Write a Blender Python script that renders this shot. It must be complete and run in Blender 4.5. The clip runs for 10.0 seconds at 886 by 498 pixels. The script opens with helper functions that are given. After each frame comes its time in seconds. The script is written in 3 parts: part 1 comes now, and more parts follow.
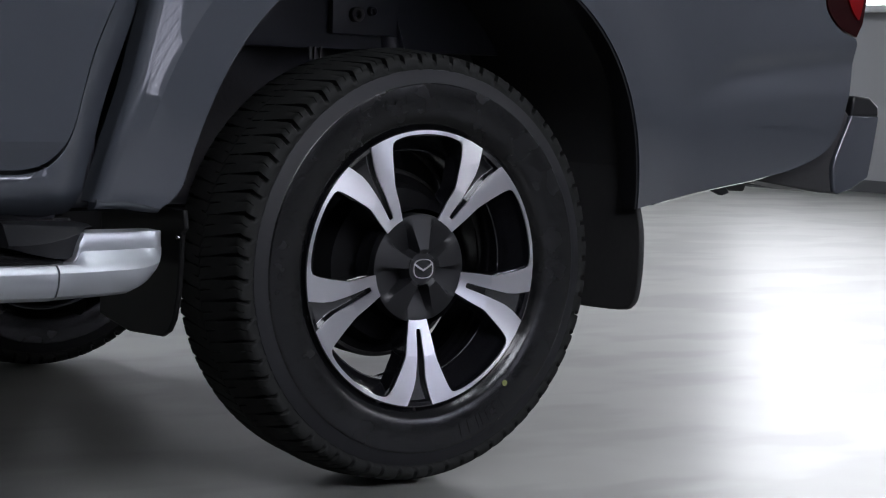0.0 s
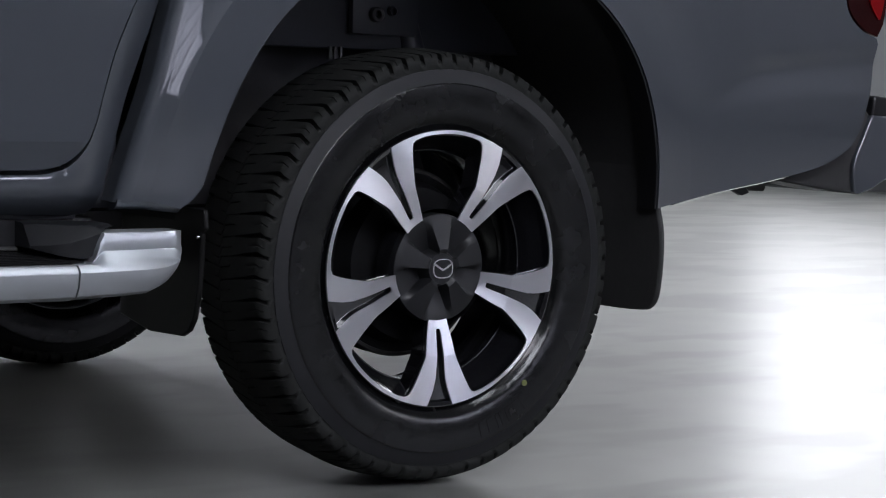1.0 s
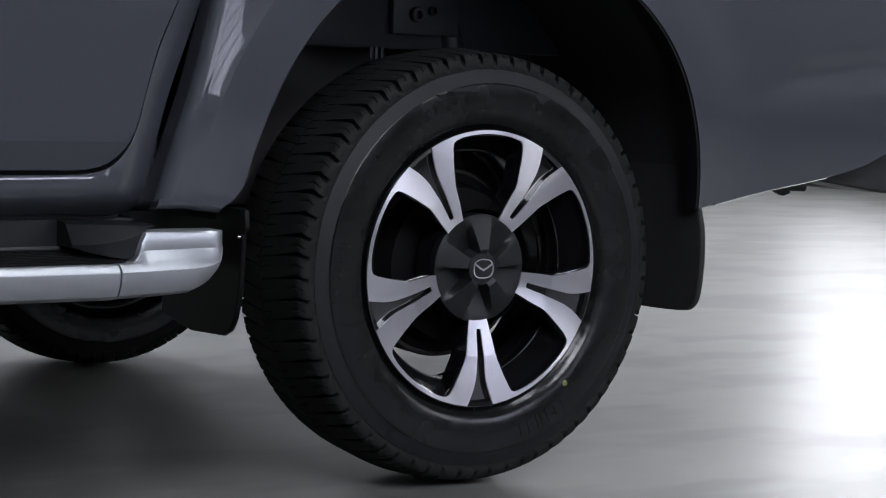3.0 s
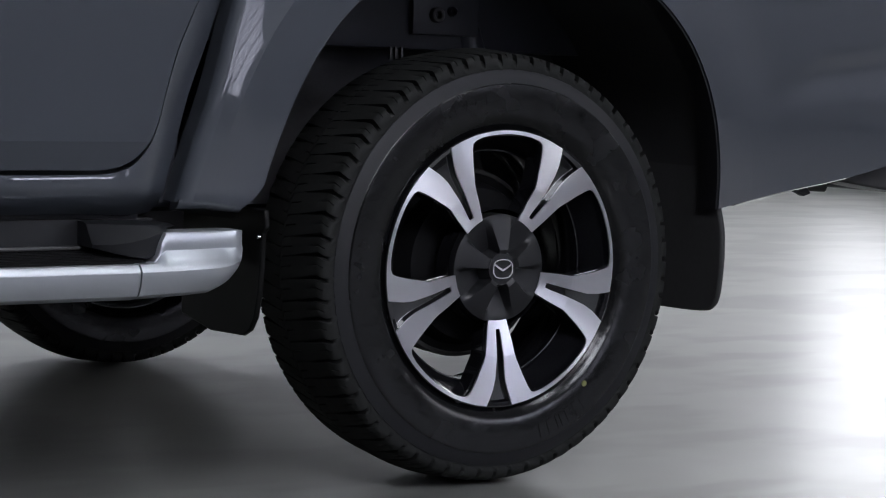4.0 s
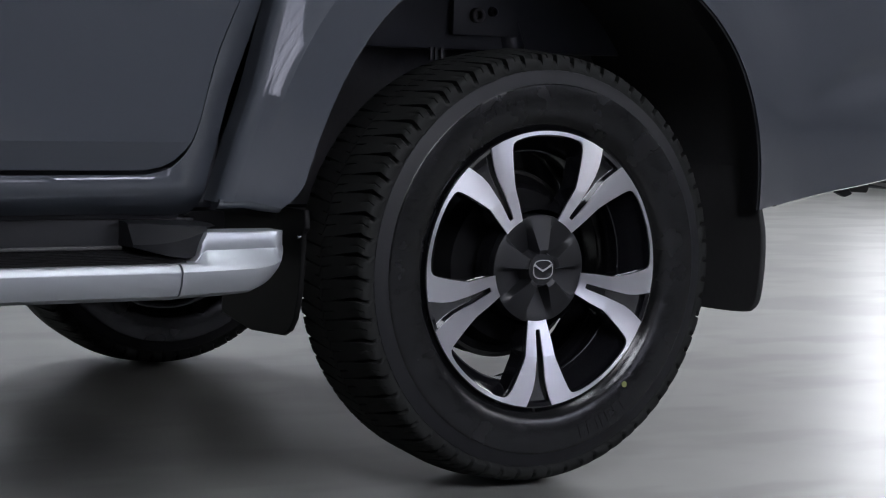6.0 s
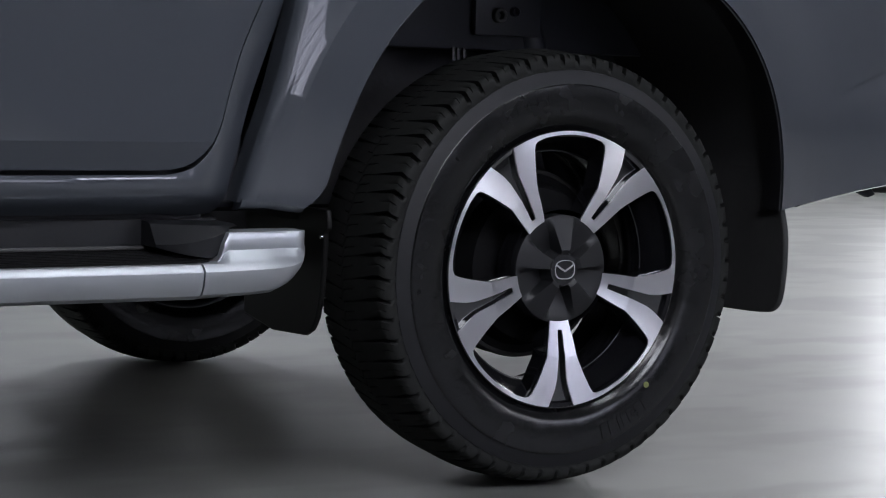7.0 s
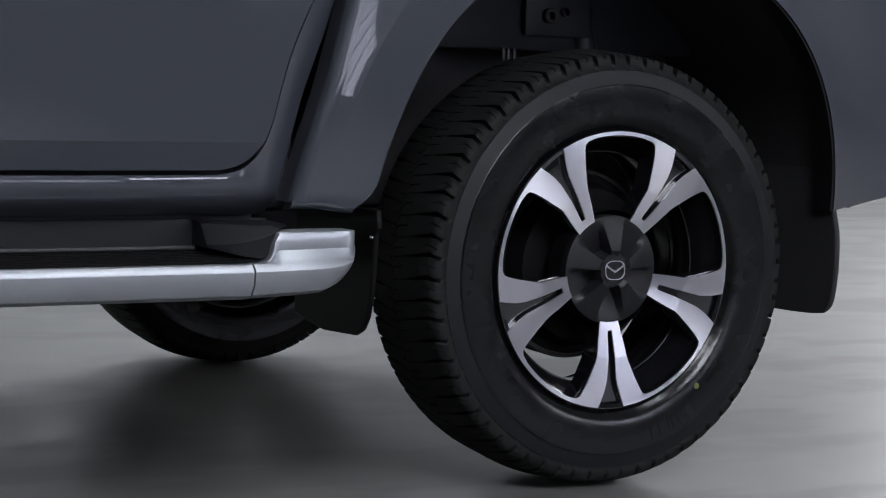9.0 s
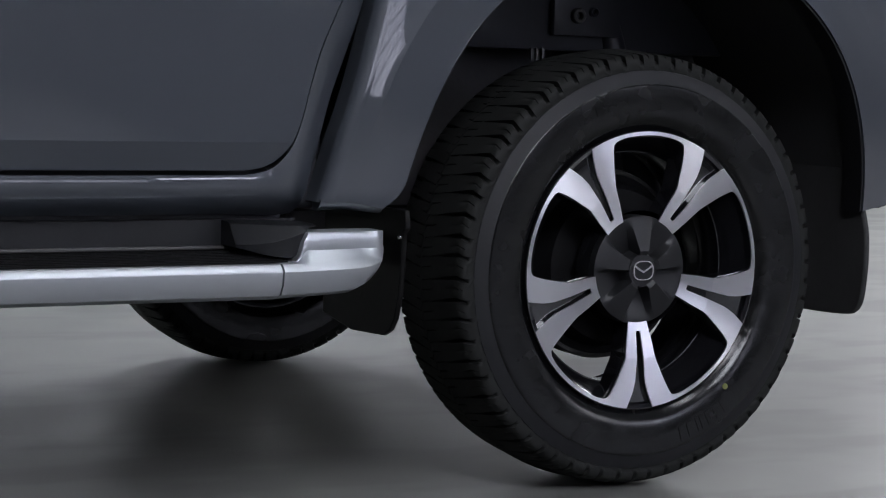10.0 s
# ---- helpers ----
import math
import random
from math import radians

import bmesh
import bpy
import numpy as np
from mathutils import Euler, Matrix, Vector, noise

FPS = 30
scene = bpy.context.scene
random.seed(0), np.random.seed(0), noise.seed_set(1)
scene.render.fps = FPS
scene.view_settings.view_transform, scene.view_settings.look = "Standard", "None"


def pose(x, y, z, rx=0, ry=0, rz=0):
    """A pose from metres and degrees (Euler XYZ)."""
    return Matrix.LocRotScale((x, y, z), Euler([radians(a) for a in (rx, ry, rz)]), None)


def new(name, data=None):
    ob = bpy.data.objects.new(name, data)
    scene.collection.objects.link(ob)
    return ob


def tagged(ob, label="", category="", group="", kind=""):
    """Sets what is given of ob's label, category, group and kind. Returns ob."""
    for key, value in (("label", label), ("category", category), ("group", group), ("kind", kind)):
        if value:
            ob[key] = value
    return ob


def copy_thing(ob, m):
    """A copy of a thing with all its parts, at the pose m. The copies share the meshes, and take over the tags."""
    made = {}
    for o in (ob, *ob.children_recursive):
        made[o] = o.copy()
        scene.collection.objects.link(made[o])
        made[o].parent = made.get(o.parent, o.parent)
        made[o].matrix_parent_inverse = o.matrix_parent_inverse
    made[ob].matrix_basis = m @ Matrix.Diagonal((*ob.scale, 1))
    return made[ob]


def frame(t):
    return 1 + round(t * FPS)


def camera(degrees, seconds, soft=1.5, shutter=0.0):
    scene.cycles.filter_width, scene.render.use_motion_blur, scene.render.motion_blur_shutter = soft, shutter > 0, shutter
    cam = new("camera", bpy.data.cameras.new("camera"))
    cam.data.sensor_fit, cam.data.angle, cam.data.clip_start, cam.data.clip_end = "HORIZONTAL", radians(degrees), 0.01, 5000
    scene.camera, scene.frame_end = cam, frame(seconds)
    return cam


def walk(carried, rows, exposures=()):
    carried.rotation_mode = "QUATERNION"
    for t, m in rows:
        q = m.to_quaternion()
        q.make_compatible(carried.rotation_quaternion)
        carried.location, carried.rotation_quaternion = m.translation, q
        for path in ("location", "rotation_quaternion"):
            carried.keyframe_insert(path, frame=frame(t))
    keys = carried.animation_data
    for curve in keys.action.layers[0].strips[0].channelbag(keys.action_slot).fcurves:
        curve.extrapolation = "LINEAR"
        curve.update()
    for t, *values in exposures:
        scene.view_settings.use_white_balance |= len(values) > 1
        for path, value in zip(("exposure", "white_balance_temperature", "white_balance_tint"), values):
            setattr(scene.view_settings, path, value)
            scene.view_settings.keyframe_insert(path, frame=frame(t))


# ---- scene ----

# ---------------------------------------------------------------- camera
cam = camera(25.07, 10.0, soft=1.15)
ROWS = [
    (0.0, -2.0444, -2.838, 0.7196, 85.164, -1.829, -36.135),
    (0.5, -2.0446, -2.8381, 0.7195, 85.154, -1.815, -35.858),
    (1.0, -2.0449, -2.8382, 0.7195, 85.145, -1.804, -35.569),
    (1.5, -2.0451, -2.8383, 0.7194, 85.137, -1.795, -35.275),
    (2.0, -2.0454, -2.8384, 0.7194, 85.129, -1.788, -34.983),
    (2.5, -2.0456, -2.8385, 0.7193, 85.122, -1.784, -34.695),
    (4.0, -2.0464, -2.8388, 0.7192, 85.104, -1.778, -33.855),
    (4.5, -2.0466, -2.8389, 0.7192, 85.098, -1.777, -33.577),
    (5.0, -2.0469, -2.8389, 0.7191, 85.092, -1.777, -33.296),
    (5.5, -2.0471, -2.839, 0.7191, 85.087, -1.777, -33.008),
    (7.0, -2.0479, -2.8393, 0.7189, 85.069, -1.772, -32.085),
    (7.5, -2.0481, -2.8394, 0.7189, 85.062, -1.768, -31.751),
    (8.0, -2.0484, -2.8395, 0.7188, 85.055, -1.763, -31.402),
    (8.5, -2.0486, -2.8396, 0.7188, 85.047, -1.755, -31.037),
    (9.0, -2.0489, -2.8397, 0.7188, 85.038, -1.745, -30.657),
    (9.5, -2.0491, -2.8398, 0.7187, 85.029, -1.732, -30.261),
    (10.0, -2.0494, -2.8399, 0.7187, 85.019, -1.717, -29.848),
]
walk(cam, [(t, pose(x, y, z, rx, ry, rz)) for t, x, y, z, rx, ry, rz in ROWS])

# ---------------------------------------------------------------- light
WINDOW_GLOW, FLOOR_FILL_GLOW, RIM_FILL_GLOW, SOUTH_GLOW, HIGH_GLOW, FILL_LAMP_GLOW, FILL_PANEL_GLOW = 6.4, 1.0, 9.5, 2.0, 9.0, 42.0, 15.0
scene.view_settings.exposure = 0.09
world = bpy.data.worlds.new("world")
scene.world = world
world.use_nodes = True
world.node_tree.nodes["Background"].inputs["Color"].default_value = (0.6, 0.65, 0.75, 1)
world.node_tree.nodes["Background"].inputs["Strength"].default_value = 0.05


# ---------------------------------------------------------------- materials
def material(name, colour, rough=0.5, metal=0.0, vary=0.15, scale=6.0, fine=120.0, bump=0.0, rough_vary=0.1,
             coat=0.0, coat_rough=0.03, specular=0.5, glow=None, glow_power=0.0, transmission=0.0, ior=1.45,
             anisotropic=0.0, detail=4):
    """Principled surface with two scales of noise in its colour and gloss, and a fine bump."""
    m = bpy.data.materials.new(name)
    m.use_nodes = True
    nt = m.node_tree
    n, link = nt.nodes, nt.links.new
    b = n["Principled BSDF"]
    b.inputs["Metallic"].default_value = metal
    b.inputs["Coat Weight"].default_value = coat
    b.inputs["Coat Roughness"].default_value = coat_rough
    b.inputs["Coat IOR"].default_value = 1.65
    b.inputs["Specular IOR Level"].default_value = specular
    b.inputs["Transmission Weight"].default_value = transmission
    b.inputs["IOR"].default_value = ior
    if glow:
        b.inputs["Emission Color"].default_value = (*glow, 1)
        b.inputs["Emission Strength"].default_value = glow_power
    tc = n.new("ShaderNodeTexCoord")
    big = n.new("ShaderNodeTexNoise")
    big.inputs["Scale"].default_value, big.inputs["Detail"].default_value = scale, detail
    small = n.new("ShaderNodeTexNoise")
    small.inputs["Scale"].default_value, small.inputs["Detail"].default_value = fine, min(3, detail)
    for t in (big, small):
        link(tc.outputs["Object"], t.inputs["Vector"])
    mix = n.new("ShaderNodeMath")
    mix.operation = "MULTIPLY_ADD"
    mix.inputs[1].default_value = 0.4
    link(small.outputs["Fac"], mix.inputs[0])
    link(big.outputs["Fac"], mix.inputs[2])
    ramp = n.new("ShaderNodeMapRange")
    ramp.inputs["From Min"].default_value, ramp.inputs["From Max"].default_value = 0.15, 1.25
    ramp.inputs["To Min"].default_value, ramp.inputs["To Max"].default_value = 1 - vary, 1 + vary
    link(mix.outputs[0], ramp.inputs["Value"])
    col = n.new("ShaderNodeMix")
    col.data_type, col.blend_type = "RGBA", "MULTIPLY"
    col.inputs["Factor"].default_value = 1.0
    col.inputs["A"].default_value = (*colour, 1)
    link(ramp.outputs["Result"], col.inputs["B"])
    link(col.outputs["Result"], b.inputs["Base Color"])
    rr = n.new("ShaderNodeMapRange")
    rr.inputs["From Min"].default_value, rr.inputs["From Max"].default_value = 0.15, 1.25
    rr.inputs["To Min"].default_value, rr.inputs["To Max"].default_value = max(0.01, rough * (1 - rough_vary)), rough * (1 + rough_vary)
    link(mix.outputs[0], rr.inputs["Value"])
    link(rr.outputs["Result"], b.inputs["Roughness"])
    if bump:
        bp = n.new("ShaderNodeBump")
        bp.inputs["Strength"].default_value, bp.inputs["Distance"].default_value = bump, 0.002
        link(small.outputs["Fac"], bp.inputs["Height"])
        link(bp.outputs["Normal"], b.inputs["Normal"])
    if anisotropic:
        b.inputs["Anisotropic"].default_value = anisotropic
        flat = n.new("ShaderNodeVectorMath")
        flat.operation = "MULTIPLY"
        flat.inputs[1].default_value = (1, 0, 1)
        link(tc.outputs["Object"], flat.inputs[0])
        turn = n.new("ShaderNodeVectorTransform")
        turn.vector_type, turn.convert_from, turn.convert_to = "VECTOR", "OBJECT", "WORLD"
        link(flat.outputs["Vector"], turn.inputs["Vector"])
        link(turn.outputs["Vector"], b.inputs["Tangent"])
    return m


PAINT = material("grey_metallic_paint", (0.039, 0.0445, 0.054), 0.5, 0.15, 0.05, 2, 900, 0, 0.1, coat=1.0, coat_rough=0.02, specular=0.3)
# body paint darkened: shade under the sill and in the gaps, as colour
PAINT_SHADED = material("grey_paint_shaded", (0.018, 0.019, 0.024), 0.5, 0.2, 0.15, 4, 60)
RUBBER = material("tyre_rubber", (0.0030, 0.0031, 0.0035), 0.25, 0, 0.7, 12, 21, 1.0, 0.6, specular=0.5)
TREAD = material("dusty_tyre_tread", (0.0095, 0.0101, 0.0096), 0.72, 0, 0.5, 14, 130, 0.25, 0.2, specular=0.22)
# same rubber, paler: the light on the upturned band is in its colour
RUBBER_LIT = material("lit_rubber_band", (0.0115, 0.0118, 0.0135), 0.46, 0, 0.3, 18, 90, 0.08, 0.3, specular=0.32)
BARREL = material("black_barrel_paint", (0.0055, 0.0055, 0.0065), 0.16, 0, 0.4, 10, 120, 0.02, 0.3, specular=0.5)
GLOSS = material("gloss_black_wheel_paint", (0.004, 0.004, 0.005), 0.12, 0, 0.2, 8, 200, 0, 0.3, coat=1.0, coat_rough=0.02)
MACHINED = material("machined_aluminium", (0.79, 0.79, 0.83), 0.29, 1.0, 0.03, 10, 500, 0.0, 0.05, anisotropic=0.97)
CAP = material("dark_cap_plastic", (0.0085, 0.0087, 0.010), 0.42, 0, 0.15, 20, 400, 0.05, specular=0.4)
CHROME = material("bright_chrome", (0.85, 0.85, 0.87), 0.2, 1.0, 0.05, 30, 300)
SATIN = material("satin_silver_paint", (0.49, 0.515, 0.545), 0.42, 0.8, 0.04, 5, 900, 0, 0.1, coat=0.2, coat_rough=0.3)
BLACK = material("black_plastic", (0.006, 0.006, 0.007), 0.32, 0, 0.2, 12, 300, 0.04, specular=0.45)
STEP = material("ribbed_step_rubber", (0.0045, 0.0045, 0.0046), 0.38, 0, 0.2, 12, 300, 0.1, specular=0.16)
LINER = material("matt_black_liner", (0.045, 0.045, 0.049), 0.7, 0, 0.3, 9, 90, 0.3)
ROCKER = material("satin_black_rocker_plastic", (0.011, 0.0115, 0.013), 0.42, 0, 0.2, 12, 300, 0.06, specular=0.32)
CHASSIS = material("black_chassis_paint", (0.03, 0.032, 0.04), 0.4, 0, 0.3, 9, 120, 0.1)
FLAP = material("black_flap_rubber", (0.034, 0.0338, 0.0345), 0.5, 0, 0.3, 9, 90, 0.15, specular=0.12)
IRON = material("dull_cast_iron", (0.008, 0.0078, 0.0078), 0.5, 0.2, 0.3, 14, 150, 0.2)
DRUM = material("matt_black_drum_paint", (0.005, 0.005, 0.0055), 0.65, 0, 0.3, 14, 150, 0.1, specular=0.1)
DULL = material("dull_zinc_steel", (0.09, 0.09, 0.088), 0.5, 0.8, 0.2, 20, 200)
RED = material("red_lamp_lens", (0.17, 0.0015, 0.003), 0.3, 0, 0.1, 20, 100, specular=0.1)
RED_DARK = material("dark_red_lamp_lens", (0.014, 0.0008, 0.0012), 0.3, 0, 0.1, 20, 100, specular=0.08)
GLASS = material("dark_tinted_glass", (0.01, 0.011, 0.012), 0.04, 0, 0.05, 2, 50, coat=1.0)
MARK = material("yellow_green_paint_dot", (0.15, 0.16, 0.055), 0.7, 0, 0.3, 200, 900)



def worn(m, dull):
    """Adds broad, soft-edged worn patches to a floor: a little darker and duller than the rest."""
    nt = m.node_tree
    n, link = nt.nodes, nt.links.new
    b = n["Principled BSDF"]
    tc, turned, cloud, edge = (n.new("ShaderNode" + k) for k in ("TexCoord", "Mapping", "TexNoise", "MapRange"))
    turned.inputs["Rotation"].default_value, turned.inputs["Scale"].default_value = (0, 0, radians(34)), (0.7, 1.5, 1)
    cloud.inputs["Scale"].default_value, cloud.inputs["Detail"].default_value = 1.9, 3
    edge.interpolation_type = "SMOOTHSTEP"
    edge.inputs["From Min"].default_value, edge.inputs["From Max"].default_value = 0.47, 0.58
    link(tc.outputs["Object"], turned.inputs["Vector"])
    link(turned.outputs["Vector"], cloud.inputs["Vector"])
    link(cloud.outputs["Fac"], edge.inputs["Value"])
    for name, low, high in (("Base Color", 1.0, 0.8), ("Roughness", 1.0, dull)):
        amount = n.new("ShaderNodeMapRange")
        amount.inputs["To Min"].default_value, amount.inputs["To Max"].default_value = low, high
        link(edge.outputs["Result"], amount.inputs["Value"])
        before = b.inputs[name].links[0].from_socket
        if name == "Base Color":
            times = n.new("ShaderNodeMix")
            times.data_type, times.blend_type = "RGBA", "MULTIPLY"
            times.inputs["Factor"].default_value = 1.0
            link(before, times.inputs["A"])
            link(amount.outputs["Result"], times.inputs["B"])
        else:
            times = n.new("ShaderNodeMath")
            times.operation = "MULTIPLY"
            link(before, times.inputs[0])
            link(amount.outputs["Result"], times.inputs[1])
        link(times.outputs["Result" if name == "Base Color" else "Value"], b.inputs[name])
    return m


CONCRETE = material("polished_grey_concrete", (0.142, 0.143, 0.134), 0.325, 0, 0.5, 3.2, 1.3, 0.0, 0.05, detail=1.5)
worn(CONCRETE, 1.06)
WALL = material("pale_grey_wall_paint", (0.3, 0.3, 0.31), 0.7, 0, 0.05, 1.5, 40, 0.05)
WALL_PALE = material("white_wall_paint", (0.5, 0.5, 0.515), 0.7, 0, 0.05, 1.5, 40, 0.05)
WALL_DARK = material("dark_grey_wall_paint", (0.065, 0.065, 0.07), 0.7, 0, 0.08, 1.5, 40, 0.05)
CEIL = material("grey_ceiling_paint", (0.18, 0.18, 0.19), 0.8, 0, 0.06, 1.5, 40, 0.05)
FRAME = material("white_window_frame_paint", (0.5, 0.5, 0.51), 0.4, 0, 0.05, 4, 60)
SKY = material("bright_daylight", (0.8, 0.8, 0.8), 1.0, 0, 0.0, 1, 1, glow=(0.93, 0.95, 1.0), glow_power=WINDOW_GLOW)
# glow behind the added windows, set for floor sheen, spokes and paint reflections
FLOOR_FILL = material("floor_fill_glow", (0.8, 0.8, 0.8), 1.0, 0, 0.0, 1, 1, glow=(0.95, 0.96, 1.0), glow_power=FLOOR_FILL_GLOW)
RIM_FILL = material("rim_fill_glow", (0.8, 0.8, 0.8), 1.0, 0, 0.0, 1, 1, glow=(0.92, 0.93, 1.0), glow_power=RIM_FILL_GLOW)
SOUTH = material("flare_fill_glow", (0.8, 0.8, 0.8), 1.0, 0, 0.0, 1, 1, glow=(0.76, 0.78, 1.0), glow_power=SOUTH_GLOW)
HIGH = material("high_fill_glow", (0.8, 0.8, 0.8), 1.0, 0, 0.0, 1, 1, glow=(0.78, 0.81, 1.0), glow_power=HIGH_GLOW)
# glow of the overhead fill sources, added out of view
FILL_LAMP = material("fill_lamp_glow", (0.8, 0.8, 0.8), 1.0, 0, 0.0, 1, 1, glow=(0.88, 0.93, 1.0), glow_power=FILL_LAMP_GLOW)
FILL_PANEL = material("fill_panel_glow", (0.8, 0.8, 0.8), 1.0, 0, 0.0, 1, 1, glow=(0.87, 0.89, 1.0), glow_power=FILL_PANEL_GLOW)


# ---------------------------------------------------------------- mesh helpers
def mesh_of(name, bm, mat, smooth=35):
    me = bpy.data.meshes.new(name)
    bm.normal_update()
    bm.to_mesh(me)
    bm.free()
    me.materials.append(mat)
    if smooth:
        me.shade_smooth()
        me.set_sharp_from_angle(angle=radians(smooth))
    return me


def part(name, bm, mat, parent=None, label="", smooth=35, at=None):
    """Links a bmesh as one mesh object under a thing or under a part."""
    ob = new(name, mesh_of(name, bm, mat, smooth))
    if parent is not None:
        ob.parent = parent
    if at is not None:
        ob.matrix_basis = at
    if label:
        tagged(ob, label)
    return ob


def bevelled(ob, width=0.003, segments=2, angle=35):
    b = ob.modifiers.new("bevel", "BEVEL")
    b.width, b.segments, b.limit_method, b.angle_limit = width, segments, "ANGLE", radians(angle)
    b.harden_normals = False
    return ob


def box(x0, x1, y0, y1, z0, z1, bm=None, bevel=0.0):
    bm = bm or bmesh.new()
    m = Matrix.LocRotScale(((x0 + x1) / 2, (y0 + y1) / 2, (z0 + z1) / 2), None, (abs(x1 - x0), abs(y1 - y0), abs(z1 - z0)))
    vs = bmesh.ops.create_cube(bm, size=1, matrix=m)["verts"]
    if bevel:
        es = list({e for v in vs for e in v.link_edges})
        bmesh.ops.bevel(bm, geom=es, offset=bevel, segments=2, profile=0.6, affect="EDGES")
    return bm


def rod(p, q, r, bm=None, n=16, r2=None):
    bm = bm or bmesh.new()
    p, q = Vector(p), Vector(q)
    m = Matrix.Translation((p + q) / 2) @ (q - p).to_track_quat("Z", "Y").to_matrix().to_4x4()
    bmesh.ops.create_cone(bm, cap_ends=True, segments=n, radius1=r, radius2=r if r2 is None else r2, depth=(q - p).length, matrix=m)
    return bm


def revolve(profile, n=96, closed=False):
    """Spins a profile of (radius, y) round the y axis."""
    bm = bmesh.new()
    rings = []
    for r, y in profile:
        rings.append([bm.verts.new((r * math.cos(2 * math.pi * i / n), y, r * math.sin(2 * math.pi * i / n))) for i in range(n)])
    pairs = list(zip(rings, rings[1:])) + ([(rings[-1], rings[0])] if closed else [])
    for a, b in pairs:
        for i in range(n):
            j = (i + 1) % n
            bm.faces.new((a[i], a[j], b[j], b[i]))
    bmesh.ops.recalc_face_normals(bm, faces=bm.faces[:])
    return bm


def curve_through(pts, n=6):
    """Catmull-Rom points through an open polyline."""
    p = [Vector(a) for a in pts]
    p = [2 * p[0] - p[1]] + p + [2 * p[-1] - p[-2]]
    out = []
    for i in range(1, len(p) - 2):
        for k in range(n):
            t = k / n
            a, b, c, d = p[i - 1:i + 3]
            out.append(0.5 * ((2 * b) + (c - a) * t + (2 * a - 5 * b + 4 * c - d) * t * t + (3 * b - a - 3 * c + d) * t ** 3))
    out.append(p[-2])
    return [tuple(v) for v in out]


def ramp(v, a, b):
    t = min(1, max(0, (v - a) / (b - a)))
    return t * t * (3 - 2 * t)


def table(v, xs, ys):
    return float(np.interp(v, xs, ys))


def panel(outline, depth_at, step=0.02, flange=0.015, inward=1, seam=None):
    """A pressed sheet: an outline in x, z, cut into a fine grid, shaped by depth_at(x, z), with its rim turned in."""
    bm = bmesh.new()
    pts = []
    for q in outline:
        if not pts or math.dist(pts[-1], q) > 0.0006:
            pts.append(q)
    if math.dist(pts[0], pts[-1]) < 0.0006:
        pts.pop()
    f = bm.faces.new([bm.verts.new((x, 0, z)) for x, z in pts])
    for axis in (0, 2):
        lo, hi = min(p[axis // 2] for p in pts), max(p[axis // 2] for p in pts)
        k = math.floor(lo / step) + 1
        while k * step < hi:
            co, no = [0, 0, 0], [0, 0, 0]
            co[axis], no[axis] = k * step, 1
            bmesh.ops.bisect_plane(bm, geom=bm.verts[:] + bm.edges[:] + bm.faces[:], dist=0.0004, plane_co=co, plane_no=no)
            k += 1
    for v in bm.verts:
        v.co.y = depth_at(v.co.x, v.co.z)
    bm.normal_update()
    if sum(q.normal.y * q.calc_area() for q in bm.faces) * inward > 0:
        bmesh.ops.reverse_faces(bm, faces=bm.faces[:])
    edges = [e for e in bm.edges if e.is_boundary and not (seam and all(seam(v.co.x, v.co.z) for v in e.verts))]
    made = bmesh.ops.extrude_edge_only(bm, edges=edges)["geom"]
    for v in made:
        if isinstance(v, bmesh.types.BMVert):
            v.co.y += inward * flange
    return bm


def slab(outline, y0, y1, taper=None, bm=None):
    """An outline in x, z drawn out from y0 to y1."""
    bm = bm or bmesh.new()
    a = [bm.verts.new((x, y0, z)) for x, z in outline]
    b = [bm.verts.new((x, y1, z)) for x, z in outline]
    n = len(outline)
    fs = [bm.faces.new(a), bm.faces.new(b[::-1])]
    for i in range(n):
        fs.append(bm.faces.new((a[i], b[i], b[(i + 1) % n], a[(i + 1) % n])))
    bmesh.ops.recalc_face_normals(bm, faces=fs)
    return bm


def loft(sections, closed=True):
    """Skins rings of equal length."""
    bm = bmesh.new()
    rings = [[bm.verts.new(p) for p in s] for s in sections]
    n = len(rings[0])
    for a, b in zip(rings, rings[1:]):
        for i in range(n if closed else n - 1):
            j = (i + 1) % n
            bm.faces.new((a[i], a[j], b[j], b[i]))
    if closed:
        bm.faces.new(rings[0])
        bm.faces.new(rings[-1][::-1])
    bmesh.ops.recalc_face_normals(bm, faces=bm.faces[:])
    return bm


# ---------------------------------------------------------------- the hall
X0, X1, Y0, Y1, TOP = -12.0, 9.1, -10.0, 13.0, 5.2
bm = bmesh.new()
bmesh.ops.create_grid(bm, x_segments=1, y_segments=1, size=1, matrix=pose((X0 + X1) / 2, (Y0 + Y1) / 2, 0) @ Matrix.Diagonal(((X1 - X0) / 2 + 0.3, (Y1 - Y0) / 2 + 0.3, 1, 1)))
floor = tagged(part("floor", bm, CONCRETE, smooth=0), "smooth polished pale grey concrete floor with a soft sheen", "floor", kind="structure")
tagged(part("ceiling", box(X0 - 0.3, X1 + 0.3, Y0 - 0.3, Y1 + 0.3, TOP, TOP + 0.2), CEIL, smooth=0), "plain grey painted ceiling of the hall", "ceiling", kind="structure")
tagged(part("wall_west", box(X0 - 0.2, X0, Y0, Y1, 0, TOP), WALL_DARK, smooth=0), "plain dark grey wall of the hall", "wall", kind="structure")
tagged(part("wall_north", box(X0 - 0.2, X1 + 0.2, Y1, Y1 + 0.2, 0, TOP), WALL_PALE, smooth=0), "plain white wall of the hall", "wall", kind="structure")


